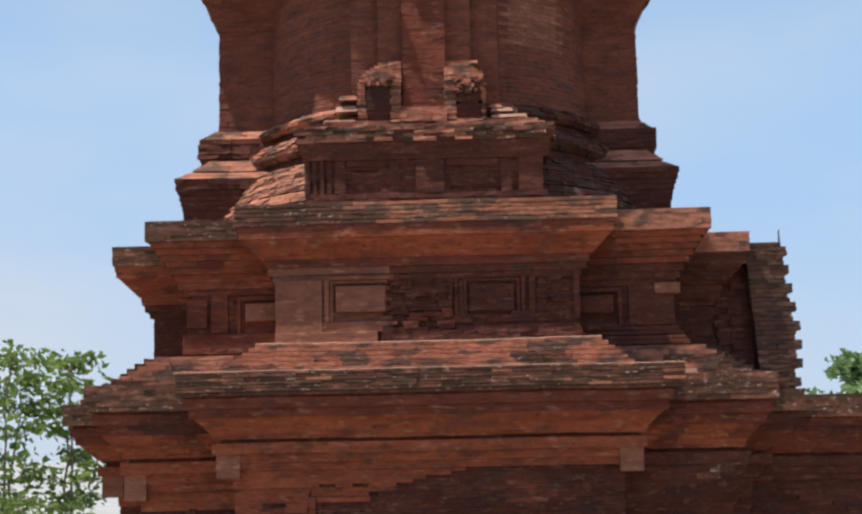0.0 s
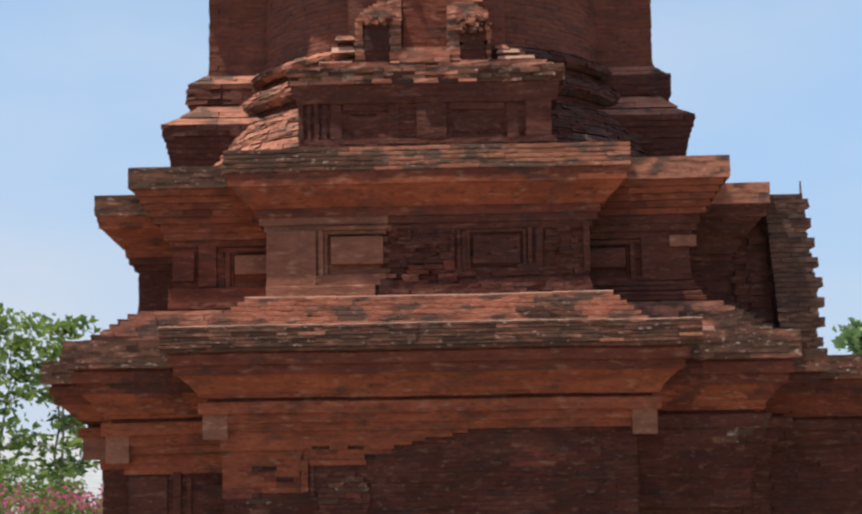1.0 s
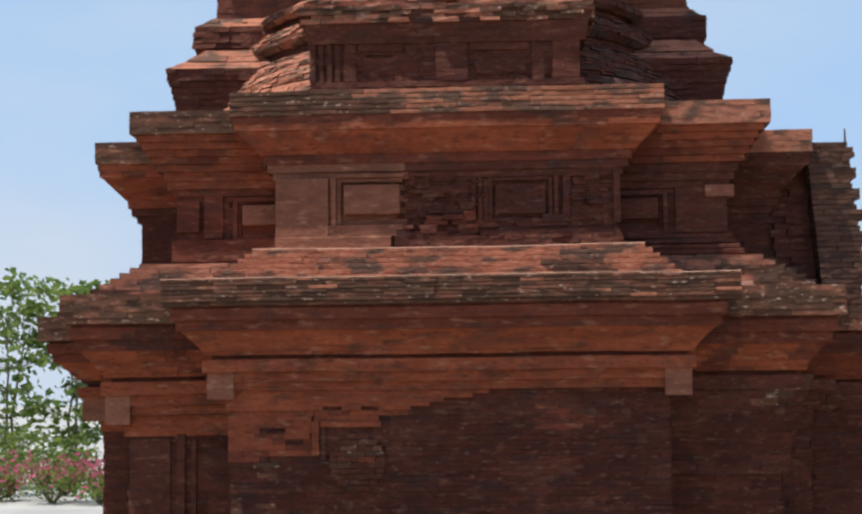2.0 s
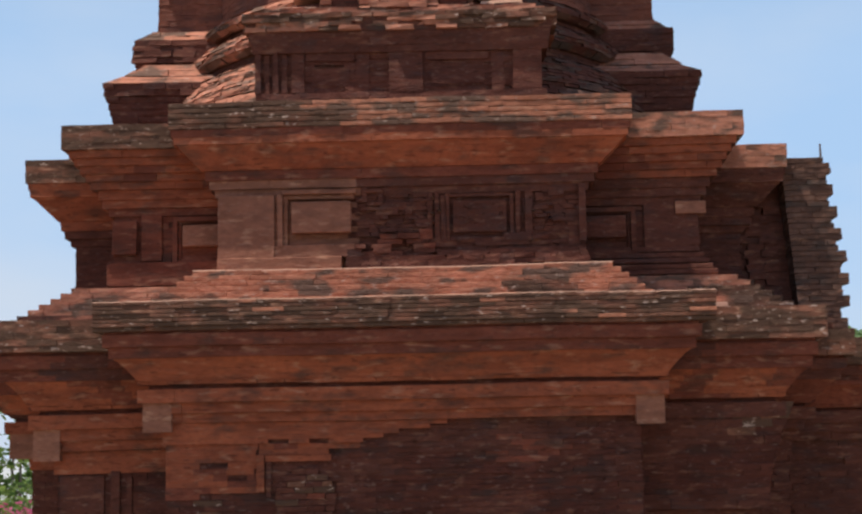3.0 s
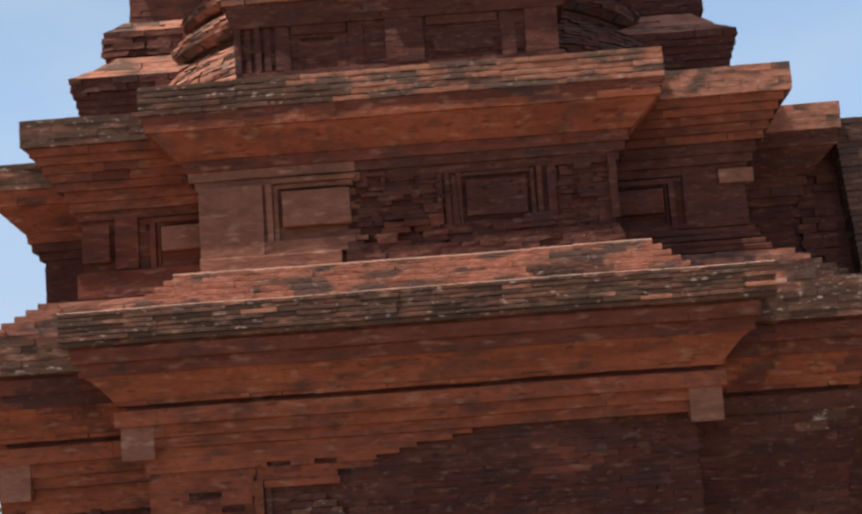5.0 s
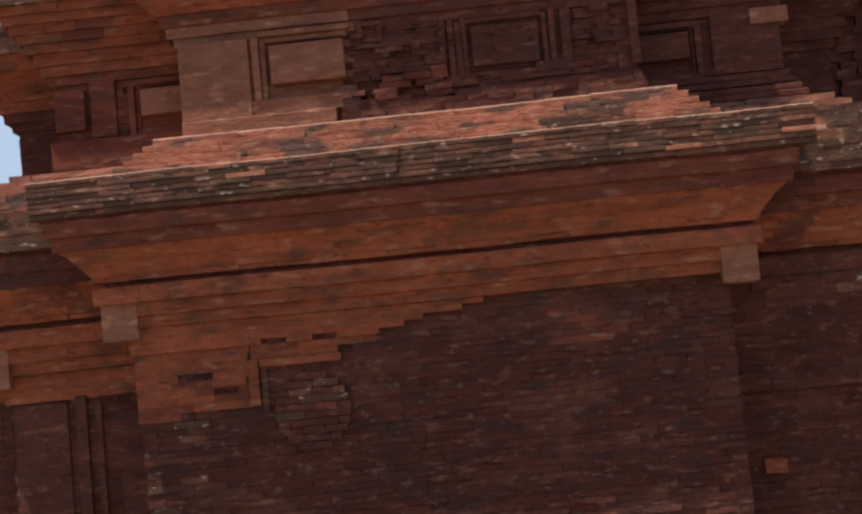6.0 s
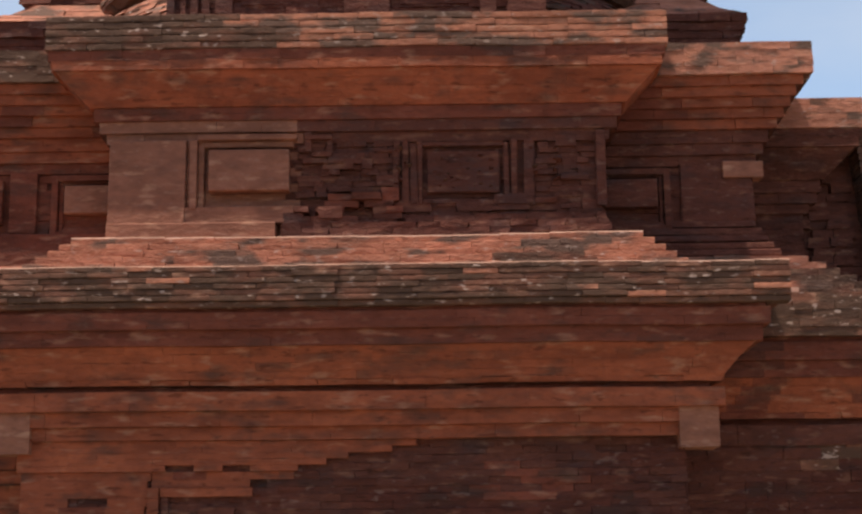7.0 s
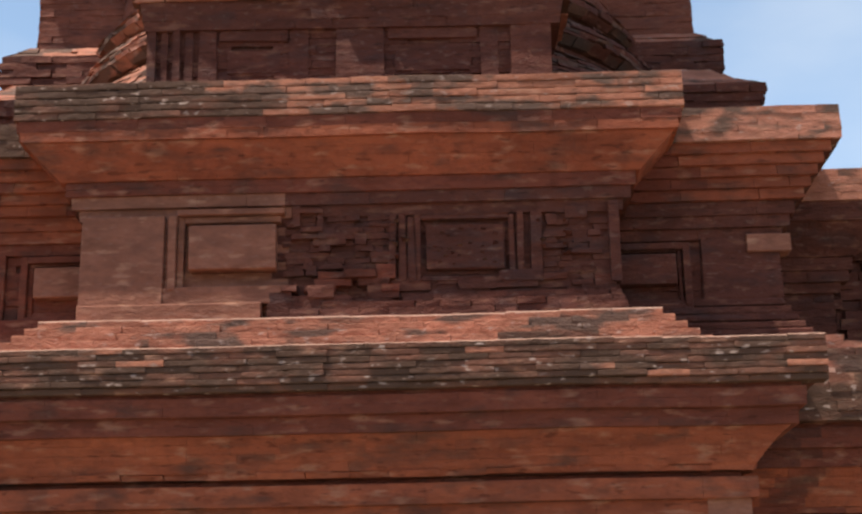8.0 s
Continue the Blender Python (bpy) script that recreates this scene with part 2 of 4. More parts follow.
def course(bw, rect, o0, o1, z0, z1, mat, odd, rough=0.003, length=0.31, gone=0.0, sides="FLRB", core=0.03, wobble=0.0, fore=FORE):
    """One brick course round a block: the outward offset goes from o0 at its foot to o1 at its top."""
    x0, x1, y0, y1 = rect
    c0, c1 = o0 - core, o1 - core
    k0, k1 = o0 * fore - core, o1 * fore - core
    bw.hexa(((x0 - c0, y0 - k0, z0), (x1 + c0, y0 - k0, z0), (x1 + c0, y1 + k0, z0), (x0 - c0, y1 + k0, z0),
             (x0 - c1, y0 - k1, z1), (x1 + c1, y0 - k1, z1), (x1 + c1, y1 + k1, z1), (x0 - c1, y1 + k1, z1)), CORE)
    g, d = 0.0006, 0.11
    for side in sides:
        a, b = (x0, x1) if side in "FB" else (y0, y1)
        m0, m1 = (o0, o1) if side in "FB" else (o0 * fore, o1 * fore)      # along the face
        n0, n1 = (o0 * fore, o1 * fore) if side in "FB" else (o0, o1)      # out of the face
        mean = (m0 + m1) / 2
        s = cuts(a - mean, b + mean, length if side in "FLR" else 0.62, odd ^ (side in "LR"))
        for i in range(len(s) - 1):
            if rng.random() < gone:
                continue
            first, last = i == 0, i == len(s) - 2
            p = rng.uniform(-rough, rough) + (rng.uniform(-wobble, wobble) if wobble else 0)
            e = [(a - m0 - p if first else s[i] + g, a - m1 - p if first else s[i] + g), (b + m0 + p if last else s[i + 1] - g, b + m1 + p if last else s[i + 1] - g)]
            zz0, zz1 = z0 + g, z1 - g
            if side == "F":
                f0, f1, sg = y0 - n0 - p, y0 - n1 - p, 1
            elif side == "B":
                f0, f1, sg = y1 + n0 + p, y1 + n1 + p, -1
            elif side == "L":
                f0, f1, sg = x0 - n0 - p, x0 - n1 - p, 1
            else:
                f0, f1, sg = x1 + n0 + p, x1 + n1 + p, -1
            r0, r1 = f0 + sg * d, f1 + sg * d
            (l0, l1), (h0, h1) = e
            il0, il1 = (l0 + d if first else l0), (l1 + d if first else l1)
            ih0, ih1 = (h0 - d if last else h0), (h1 - d if last else h1)
            m = mat(side, (l0 + h0) / 2, (z0 + z1) / 2) if callable(mat) else mat
            if m is None:
                continue
            if side in "FB":
                q = ((l0, f0, zz0), (h0, f0, zz0), (ih0, r0, zz0), (il0, r0, zz0), (l1, f1, zz1), (h1, f1, zz1), (ih1, r1, zz1), (il1, r1, zz1))
                if side == "B":
                    q = (q[3], q[2], q[1], q[0], q[7], q[6], q[5], q[4])
            else:
                q = ((f0, l0, zz0), (r0, il0, zz0), (r0, ih0, zz0), (f0, h0, zz0), (f1, l1, zz1), (r1, il1, zz1), (r1, ih1, zz1), (f1, h1, zz1))
                if side == "R":
                    q = (q[1], q[0], q[3], q[2], q[5], q[4], q[7], q[6])
            bw.hexa(q, m, rough * 0.6)


def moulding(bw, rect, z0, o0, z1, o1, mat, rough=0.003, high=0.069, stepped=False, **kw):
    n = max(1, round((z1 - z0) / high))
    for i in range(n):
        a, b = o0 + (o1 - o0) * i / n, o0 + (o1 - o0) * (i + 1) / n
        if stepped:
            a = b = o0 + (o1 - o0) * (i + 0.5) / n
        course(bw, rect, a, b, z0 + (z1 - z0) * i / n, z0 + (z1 - z0) * (i + 1) / n, mat, i % 2, rough, **kw)


# ---- the temple ----
CX, CY = 0.15, 14.0
temple = tagged(new("brick_temple"), "ruined red brick temple tower on a stepped moulded base", "temple")


def block(half, front):
    """A rectangle of the plan, half wide and with its face at y = front, mirrored about the centre."""
    return (CX - half, CX + half, front, 2 * CY - front)


def side_block(reach, depth):
    return (CX - reach, CX + reach, CY - depth, CY + depth)


A_FRONT, A_MID, A_SIDE = block(2.43, 10.05), block(3.76, 10.76), side_block(4.25, 2.48)
B_FRONT, B_MID, B_SIDE = block(1.97, 10.57), block(3.25, 11.04), side_block(3.90, 2.10)


def patch(u, z):
    """A slow noise over a wall, roughly 0 to 1, with a little scatter from brick to brick."""
    return 0.5 + 0.75 * noise.noise(Vector((u * 1.1, 5.1, z * 2.2))) + rng.uniform(-0.10, 0.10)


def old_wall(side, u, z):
    """Old dark bricks with a warm patch under the cornice and paler courses beside the corner."""
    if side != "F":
        return DARKEST
    r = rng.random()
    if (u - 1.45) ** 2 / 0.20 + (z - 2.23) ** 2 / 0.018 < 1.0:
        return BROWN if r < 0.65 else AGED
    if u < -1.75 and z < 1.8 and r < 0.5:
        return AGED if r < 0.3 else LICHEN
    return AGED if patch(u, z) < (0.62 if z > 1.95 else 0.36) else DARKEST


def mixed(a, b, share):
    return lambda side, u, z: a if patch(u, z) < share else b


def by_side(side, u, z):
    """The wings: restored on the one hand, old bricks on the other, whose dark also holds shade."""
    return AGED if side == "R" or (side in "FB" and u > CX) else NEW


def lower_profile(bw, rect, zmap, wall, dark):
    """The lower base from the ground to its crowning band."""
    z = zmap
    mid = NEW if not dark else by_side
    gap = AGED
    if dark:
        moulding(bw, rect, 0.0, 0.0, z(2.32), 0.0, wall, 0.007, gone=0.012, wobble=0.004)
        moulding(bw, rect, z(2.32), 0.035, z(2.541), 0.04, mid, 0.003, length=0.3, core=0.05)
    else:
        moulding(bw, rect, 0.0, 0.0, z(2.541), 0.0, wall, 0.008, high=0.056, gone=0.010, wobble=0.005, length=0.27)
    moulding(bw, rect, z(2.541), 0.115, z(2.637), 0.115, mid, 0.003, high=0.1, length=0.30, fore=0.72)
    moulding(bw, rect, z(2.637), 0.165, z(2.747), 0.165, mid, 0.003, high=0.11, length=0.32, fore=0.76)
    moulding(bw, rect, z(2.747), 0.280, z(2.885), 0.285, mid, 0.002, high=0.14, length=0.36, fore=0.62)
    moulding(bw, rect, z(2.885), 0.190, z(2.932), 0.190, BROWN, 0.004, fore=0.35)
    rise = ((2.932, 0.262), (2.972, 0.285), (3.030, 0.330), (3.090, 0.385), (3.148, 0.445), (3.200, 0.505))
    fas = BROWN if not dark else mixed(BROWN, AGED, 0.7)
    orange = NEW if not dark else (lambda side, u, zz: NEW if side != "R" and u < 4.1 and patch(u, zz) < 0.72 else BROWN)
    for i, ((za, oa), (zb, ob)) in enumerate(zip(rise, rise[1:])):
        moulding(bw, rect, z(za), oa, z(zb), ob, orange, 0.014 if i < 1 else 0.002, high=0.1, length=0.30, gone=0.08 if i == 0 else 0.0, fore=0.58)
    moulding(bw, rect, z(3.200), 0.550, z(3.312), 0.555, fas, 0.0015, high=0.06, length=0.30, fore=0.58)
    moulding(bw, rect, z(3.316), 0.605, z(3.440), 0.610, fas, 0.002, high=0.06, length=0.30, fore=0.60)
    moulding(bw, rect, z(3.312), 0.590, z(3.475), 0.590, BROWN, 0.004, fore=0.57)


def at_level(dz, k=1.0):
    return lambda z: 3.757 + dz - (3.757 - z) * k if z > 0.01 else 0.0


def core_mesh(name, x0, x1, y0, y1, z0, z1):
    """The solid heart of a part, which its bricks face."""
    v = [(x, y, z) for z in (z0, z1) for x, y in ((x0, y0), (x1, y0), (x1, y1), (x0, y1))]
    return mesh_from(name, v, BOX, [M_CORE])


base = part("lower_base", core_mesh("lower_base", CX - 3.1, CX + 3.1, CY - 3.0, CY + 3.0, 0.0, 3.4), temple, "moulded lower base of weathered red brick")
upper = part("upper_base", core_mesh("upper_base", CX - 2.8, CX + 2.8, CY - 2.7, CY + 2.7, 3.41, 5.6), temple, "panelled upper base of red brick")

def wing_wall(side, u, z):
    return BROWN if z > 2.2 and u < CX else (AGED if patch(u, z) < 0.4 else DARKEST)


bw = Brickwork()
ZF, ZM, ZS = at_level(0.0), at_level(-0.115, 1.12), at_level(-0.31, 0.95)
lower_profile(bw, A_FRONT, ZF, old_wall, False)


def facing(bw, proud, z0, z1, n, x0, end, holes=(), pick=None):
    """Restored courses in front of the old wall; end(z) is where each course breaks off."""
    h = (z1 - z0) / n
    for i in range(n):
        a, b = z0 + i * h, z0 + (i + 1) * h
        s = cuts(x0, end((a + b) / 2), 0.29, i % 2)
        zc = (a + b) / 2
        gaps = [(p, q) for p, q, e, g in holes if e < zc < g]
        for c, d in zip(s, s[1:]):
            runs = [(c, d)]
            for p, q in gaps:
                runs = [r for u, v in runs for r in ((u, min(v, p)), (max(u, q), v)) if r[1] - r[0] > 0.01]
            for u, v in runs:
                bw.box(u, v - 0.0008, 10.05 - proud + rng.uniform(-0.003, 0.003), 10.10, a, b - 0.0008, pick("F", u, zc) if pick else NEW, 0.002)


def broken_end(z):
    for top, x in ((2.345, -0.27), (2.385, -0.06), (2.43, 0.10), (2.47, 0.30), (2.51, 0.42)):
        if z < top:
            return x
    return 0.60


facing(bw, 0.050, 2.318, 2.540, 5, -2.325, broken_end, ((-1.24, -1.03, 2.3, 2.36), (-0.82, -0.62, 2.3, 2.36)))
facing(bw, 0.020, 1.757, 2.317, 9, -2.300, lambda z: -1.95 if z < 1.82 else -1.36 + rng.uniform(-0.03, 0.05), ((-1.66, -1.46, 1.93, 2.0), (-1.95, -1.66, 2.06, 2.11)), mixed(BROWN, NEW, 0.42))
facing(bw, 0.016, 2.200, 2.317, 2, -1.34, lambda z: -0.62 if z < 2.26 else -0.30, (), mixed(BROWN, NEW, 0.5))
facing(bw, 0.036, 2.135, 2.199, 1, -1.275, lambda z: -0.60)
for k in range(5):
    bw.box(-1.365 + 0.004 * (k % 2), -1.285, 10.002, 10.10, 1.825 + k * 0.075, 1.899 + k * 0.075, NEW, 0.003)
    bw.box(-1.265, -1.215, 10.022, 10.10, 1.78 + k * 0.07, 1.849 + k * 0.07, AGED, 0.003)
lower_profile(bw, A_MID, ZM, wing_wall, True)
lower_profile(bw, A_SIDE, ZS, AGED, True)
for rect, z in ((A_MID, ZM), (A_SIDE, ZS)):
    moulding(bw, rect, z(3.475), 0.70, z(3.778), 0.70, LICHEN, 0.006)
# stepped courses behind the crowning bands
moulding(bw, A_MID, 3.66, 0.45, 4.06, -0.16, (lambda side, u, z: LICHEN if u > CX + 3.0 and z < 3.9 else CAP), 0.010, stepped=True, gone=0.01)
moulding(bw, A_SIDE, 3.465, 0.55, 4.10, -0.30, LICHEN, 0.015, stepped=True, gone=0.01)
# core under the single bricks of the front band and steps
x0, x1, y0, y1 = A_FRONT
bw.box(x0 - 0.66, x1 + 0.70, y0 - 0.37, y1 + 0.37, 3.476, 3.772, CORE)
bw.box(x0 + 0.25, x1 - 0.25, y0 + 0.36, y1 - 0.36, 3.75, 4.14, CORE)
# flared end of the recessed wing, with a paler lip
flare = ((1.55, 0.065), (1.64, 0.08), (1.90, 0.115), (2.15, 0.170), (2.32, 0.225), (2.49, 0.300), (2.60, 0.340), (2.665, 0.360))
for (za, oa), (zb, ob) in zip(flare, flare[1:]):
    moulding(bw, (2.66, 3.91, 10.70, 12.0), za, oa, zb, ob, lambda side, u, z: LICHEN if z > 2.3 and u > 3.6 and patch(u, z) < 0.5 else (AGED if patch(u, z) < 0.45 else DARKEST), 0.007, sides="FR", fore=0.3, wobble=0.004)
# one new brick low on the wing
bw.box(2.82, 3.00, 10.725, 10.85, 0.85, 0.975, NEW, 0.004)
# loose pale slabs on the ledge
for lo, hi, zz, yy in ((2.80, 3.12, 3.745, 10.47), (3.20, 3.60, 3.725, 10.46), (3.42, 3.90, 3.80, 10.56)):
    bw.box(lo, hi, yy, yy + 0.22, zz - 0.07, zz, PALE_LIT if lo < 3.3 else CAP, 0.008)
# end blocks under the lintel bands
for rect, z in ((A_FRONT, ZF), (A_MID, ZM), (A_SIDE, ZS)):
    x0, x1, y0, y1 = rect
    for a in ((x0 - 0.235, x1 - 0.055) if rect is A_FRONT else (x0 - 0.235,)):
        bw.box(a, a + 0.29, y0 - 0.135, y0 + 0.20, z(2.45), z(2.783), SMOOTH, 0.003)
bw.done("brickwork", base, "red brick courses with recessed joints")


def slab(name, parent, boxes, mat, label="", jit=0.002):
    """Bevelled boxes in one mesh."""
    bm = bmesh.new()
    for x0, x1, y0, y1, z0, z1 in boxes:
        r = bmesh.ops.create_cube(bm, size=1, matrix=Matrix.LocRotScale(((x0 + x1) / 2, (y0 + y1) / 2, (z0 + z1) / 2), None, (x1 - x0, y1 - y0, z1 - z0)))
        es = list({e for v in r["verts"] for e in v.link_edges})
        bmesh.ops.bevel(bm, geom=es, offset=0.006, segments=1, affect="EDGES")
    for v in bm.verts:
        v.co += Vector((rng.uniform(-jit, jit), rng.uniform(-jit, jit), rng.uniform(-jit, jit)))
    me = bpy.data.meshes.new(name)
    bm.to_mesh(me)
    bm.free()
    me.materials.append(mat)
    return part(name, me, parent, label)


YL = 10.05
b = Brickwork()
MX, MZ, MR = -0.862, 1.745, 0.312
for i in range(10):                                         # round medallion of brick courses
    z = MZ - MR + i * 2 * MR / 10
    w = math.sqrt(max(0.0, MR * MR - (z + MR / 10 - MZ) ** 2))
    s = cuts(MX - w, MX + w, 0.2, i % 2)
    for a, c in zip(s, s[1:]):
        b.box(a + 0.003, c - 0.003, YL - 0.035 - rng.uniform(0, 0.015), YL + 0.05, z + 0.003, z + 2 * MR / 10 - 0.003, (AGED if rng.random() < 0.5 else DARKEST) if i < 4 else rng.choice((LICHEN, AGED, BROWN, AGED)), 0.007)
tagged(part("medallion", mesh_from("medallion", b.v, b.f, MATS, b.m), base, "round brick medallion, worn"), kind="stuff")
# grooved panel of the recessed wing
YW = 10.76
for x0, x1, d, z1 in ((-3.58, -3.10, 0.03, 2.02), (-3.03, -2.93, 0.045, 2.06), (-2.86, -2.80, 0.03, 2.0), (-2.66, -2.30, 0.02, 1.9)):
    slab("wing_panel", base, [(x0, x1, YW - d, YW + 0.05, 0.6, z1)], M_OLD, "grooved panel of old brick")

bw = Brickwork()


def upper_profile(bw, rect, dz, wall, stepped, foot=3.75):
    z = lambda v: v + dz
    moulding(bw, rect, foot, 0.02, z(4.45), 0.0, wall, 0.006, gone=0.01)
    moulding(bw, rect, z(4.45), -0.0, z(4.98), -0.0, wall, 0.006, gone=0.012)
    moulding(bw, rect, z(4.98), 0.05, z(5.066), 0.06, wall, 0.003, high=0.09)
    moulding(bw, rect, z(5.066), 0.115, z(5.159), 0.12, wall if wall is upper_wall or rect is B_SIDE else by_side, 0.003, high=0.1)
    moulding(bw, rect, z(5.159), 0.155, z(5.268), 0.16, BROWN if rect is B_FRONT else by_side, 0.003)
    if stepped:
        # browner bricks near the front block paint the shade it casts
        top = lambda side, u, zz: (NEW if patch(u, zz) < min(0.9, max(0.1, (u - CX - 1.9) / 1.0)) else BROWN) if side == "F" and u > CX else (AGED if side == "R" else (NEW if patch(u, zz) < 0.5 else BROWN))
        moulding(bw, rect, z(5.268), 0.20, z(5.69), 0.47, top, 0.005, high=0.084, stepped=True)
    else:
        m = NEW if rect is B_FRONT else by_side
        sweep = ((5.268, 0.190), (5.33, 0.250), (5.40, 0.320), (5.465, 0.385), (5.525, 0.440))
        for (za, oa), (zb, ob) in zip(sweep, sweep[1:]):
            moulding(bw, rect, z(za), oa, z(zb), ob, m, 0.0015, high=0.1, length=0.30)
        moulding(bw, rect, z(5.525), 0.465, z(5.605), 0.470, m, 0.003, high=0.1, length=0.3, fore=0.62)
        moulding(bw, rect, z(5.605), 0.490, z(5.69), 0.495, BROWN if rect is B_FRONT else m, 0.004, high=0.1, length=0.3)


def upper_wall(side, u, z):
    if side == "F" and u < -0.35:
        return SMOOTH
    return AGED


upper_profile(bw, B_FRONT, 0.0, upper_wall, False)
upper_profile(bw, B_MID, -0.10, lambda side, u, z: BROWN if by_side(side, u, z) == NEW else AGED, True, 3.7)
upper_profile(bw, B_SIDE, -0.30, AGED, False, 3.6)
for rect, dz in ((B_MID, -0.10), (B_SIDE, -0.30)):
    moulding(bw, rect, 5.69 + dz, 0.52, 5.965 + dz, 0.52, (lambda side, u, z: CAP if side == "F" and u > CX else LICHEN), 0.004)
x0, x1, y0, y1 = B_FRONT
bw.box(x0 - 0.49, x1 + 0.49, y0 - 0.27, y1 + 0.27, 5.691, 5.975, CORE)
bw.done("brickwork", upper, "red brick courses with recessed joints")


# ---- panels of the upper base ----
def frame_rails(x0, x1, z0, z1, w, y_face, y_back):
    """Four rails round an opening x0..x1, z0..z1."""
    return [(x0 - w, x0, y_face, y_back, z0 - w, z1 + w), (x1, x1 + w, y_face, y_back, z0 - w, z1 + w),
            (x0, x1, y_face, y_back, z1, z1 + w), (x0, x1, y_face, y_back, z0 - w, z0)]


YF = 10.57
slab("pilaster", upper, [(-1.835, -1.225, YF - 0.12, YF + 0.1, 4.30, 4.985)], M_SMOOTH, "smooth rubbed brick corner pilaster")
slab("panel_frame", upper, [(-1.224, -1.195, YF - 0.075, YF + 0.08, 4.41, 4.985), (-1.194, -1.135, YF - 0.118, YF + 0.08, 4.41, 4.985), (-1.134, -0.34, YF - 0.115, YF + 0.08, 4.985, 5.03),
                            (-1.134, -1.085, YF - 0.065, YF + 0.08, 4.41, 4.984), (-1.084, -0.37, YF - 0.065, YF + 0.08, 4.935, 4.984)], M_SMOOTH, "stepped frame of rubbed brick")
slab("raised_panel", upper, [(-1.040, -0.400, YF - 0.125, YF + 0.08, 4.560, 4.900)], M_SMOOTH, "raised rectangular brick panel")
slab("bottom_rail", upper, [(-1.225, -0.36, YF - 0.110, YF + 0.08, 4.30, 4.435), (-1.84, -0.50, YF - 0.135, YF + 0.08, 4.13, 4.299)], M_SMOOTH)
slab("panel_frame", upper, [(0.425, 0.480, YF - 0.045, YF + 0.08, 4.48, 4.985), (0.500, 0.555, YF - 0.035, YF + 0.08, 4.46, 4.985), (0.575, 0.622, YF - 0.045, YF + 0.08, 4.46, 4.96)] +
     frame_rails(0.665, 1.320, 4.49, 4.925, 0.040, YF - 0.045, YF + 0.08) + [(1.375, 1.425, YF - 0.048, YF + 0.08, 4.46, 4.985), (1.475, 1.560, YF - 0.045, YF + 0.08, 4.44, 4.985)], M_OLD, "eroded stepped frame of old brick", jit=0.010)
slab("raised_panel", upper, [(0.700, 1.285, YF - 0.050, YF + 0.08, 4.545, 4.885)], M_OLD, "eroded raised brick panel", jit=0.009)
slab("corner_strip", upper, [(2.055, 2.130, YF - 0.085, YF + 0.08, 4.42, 5.04)], M_OLD, jit=0.006)
bw = Brickwork()
# broken bricks between the two panels, at the corner and along the foot of the wall
def broken(bw, x0, x1, z0, rows, deep, small, big, full, high=0.047):
    for i in range(rows):
        z = z0 + i * high
        x = x0 + rng.uniform(-0.04, 0.04)
        while x < x1:
            w = rng.uniform(small, big)
            if rng.random() < full:
                bw.box(x, min(x + w, x1 + 0.03), YF - rng.uniform(0.005, deep), YF + 0.08, z + 0.002, z + high * rng.choice((1, 1, 1.9)) - 0.002, AGED, 0.008)
            x += w + 0.003


broken(bw, -0.36, 0.42, 4.52, 10, 0.055, 0.05, 0.20, 0.88)
broken(bw, 1.57, 2.05, 4.45, 12, 0.050, 0.06, 0.24, 0.96)
broken(bw, 0.42, 2.06, 4.30, 4, 0.060, 0.10, 0.34, 0.94)
for x, z, wx, wz, d in ((-0.28, 4.90, 0.05, 0.16, 0.07), (-0.28, 5.0, 0.22, 0.035, 0.08), (-0.10, 4.88, 0.04, 0.12, 0.06), (-0.22, 4.86, 0.16, 0.03, 0.07)):
    bw.box(x, x + wx, YF - d, YF + 0.08, z, z + wz, AGED, 0.005)
# broken ledge of larger blocks under the rubble
for i in range(5):
    z, x = 4.28 + i * 0.052, -0.44 + 0.04 * i
    while x < 0.46:
        q = rng.uniform(0.10, 0.30)
        if rng.random() < 0.80:
            bw.box(x, min(x + q, 0.5), YF - rng.uniform(0.06, 0.125), YF + 0.08, z, z + 0.05 * rng.choice((1, 1, 2)), BROWN if rng.random() < 0.5 else AGED, 0.008)
        x += q + rng.choice((0.003, 0.003, 0.05))
# worn carving on the panel and the strips beside it
for i in range(46):
    x, z = (rng.uniform(0.72, 1.22), rng.uniform(4.57, 4.85)) if i < 26 else (rng.choice((0.43, 0.51, 1.48, 1.51, 1.7)) + rng.uniform(0, 0.04), rng.uniform(4.5, 4.95))
    q = rng.uniform(0.025, 0.06)
    bw.hexa(((x, YF - 0.035, z), (x + q, YF - 0.035, z), (x + q, YF, z), (x, YF, z), (x + 0.25 * q, YF - 0.072, z + 0.3 * q), (x + 0.8 * q, YF - 0.07, z + 0.3 * q), (x + q, YF, z + q), (x, YF, z + q)), LICHEN if i % 4 == 0 else AGED, 0.004)
for i in range(5):
    z = 4.08 + i * 0.055
    x = -0.45
    while x < 2.10:
        q = rng.uniform(0.14, 0.42)
        if rng.random() < 0.97:
            bw.box(x, min(x + q, 2.20 - 0.02 * i), YF - 0.15 + i * 0.016 - rng.uniform(0.0, 0.04), YF + 0.08, z + 0.001, z + 0.054, AGED, 0.006)
        x += q + 0.004
bw.done("brickwork", upper, "broken and eroded old bricks")

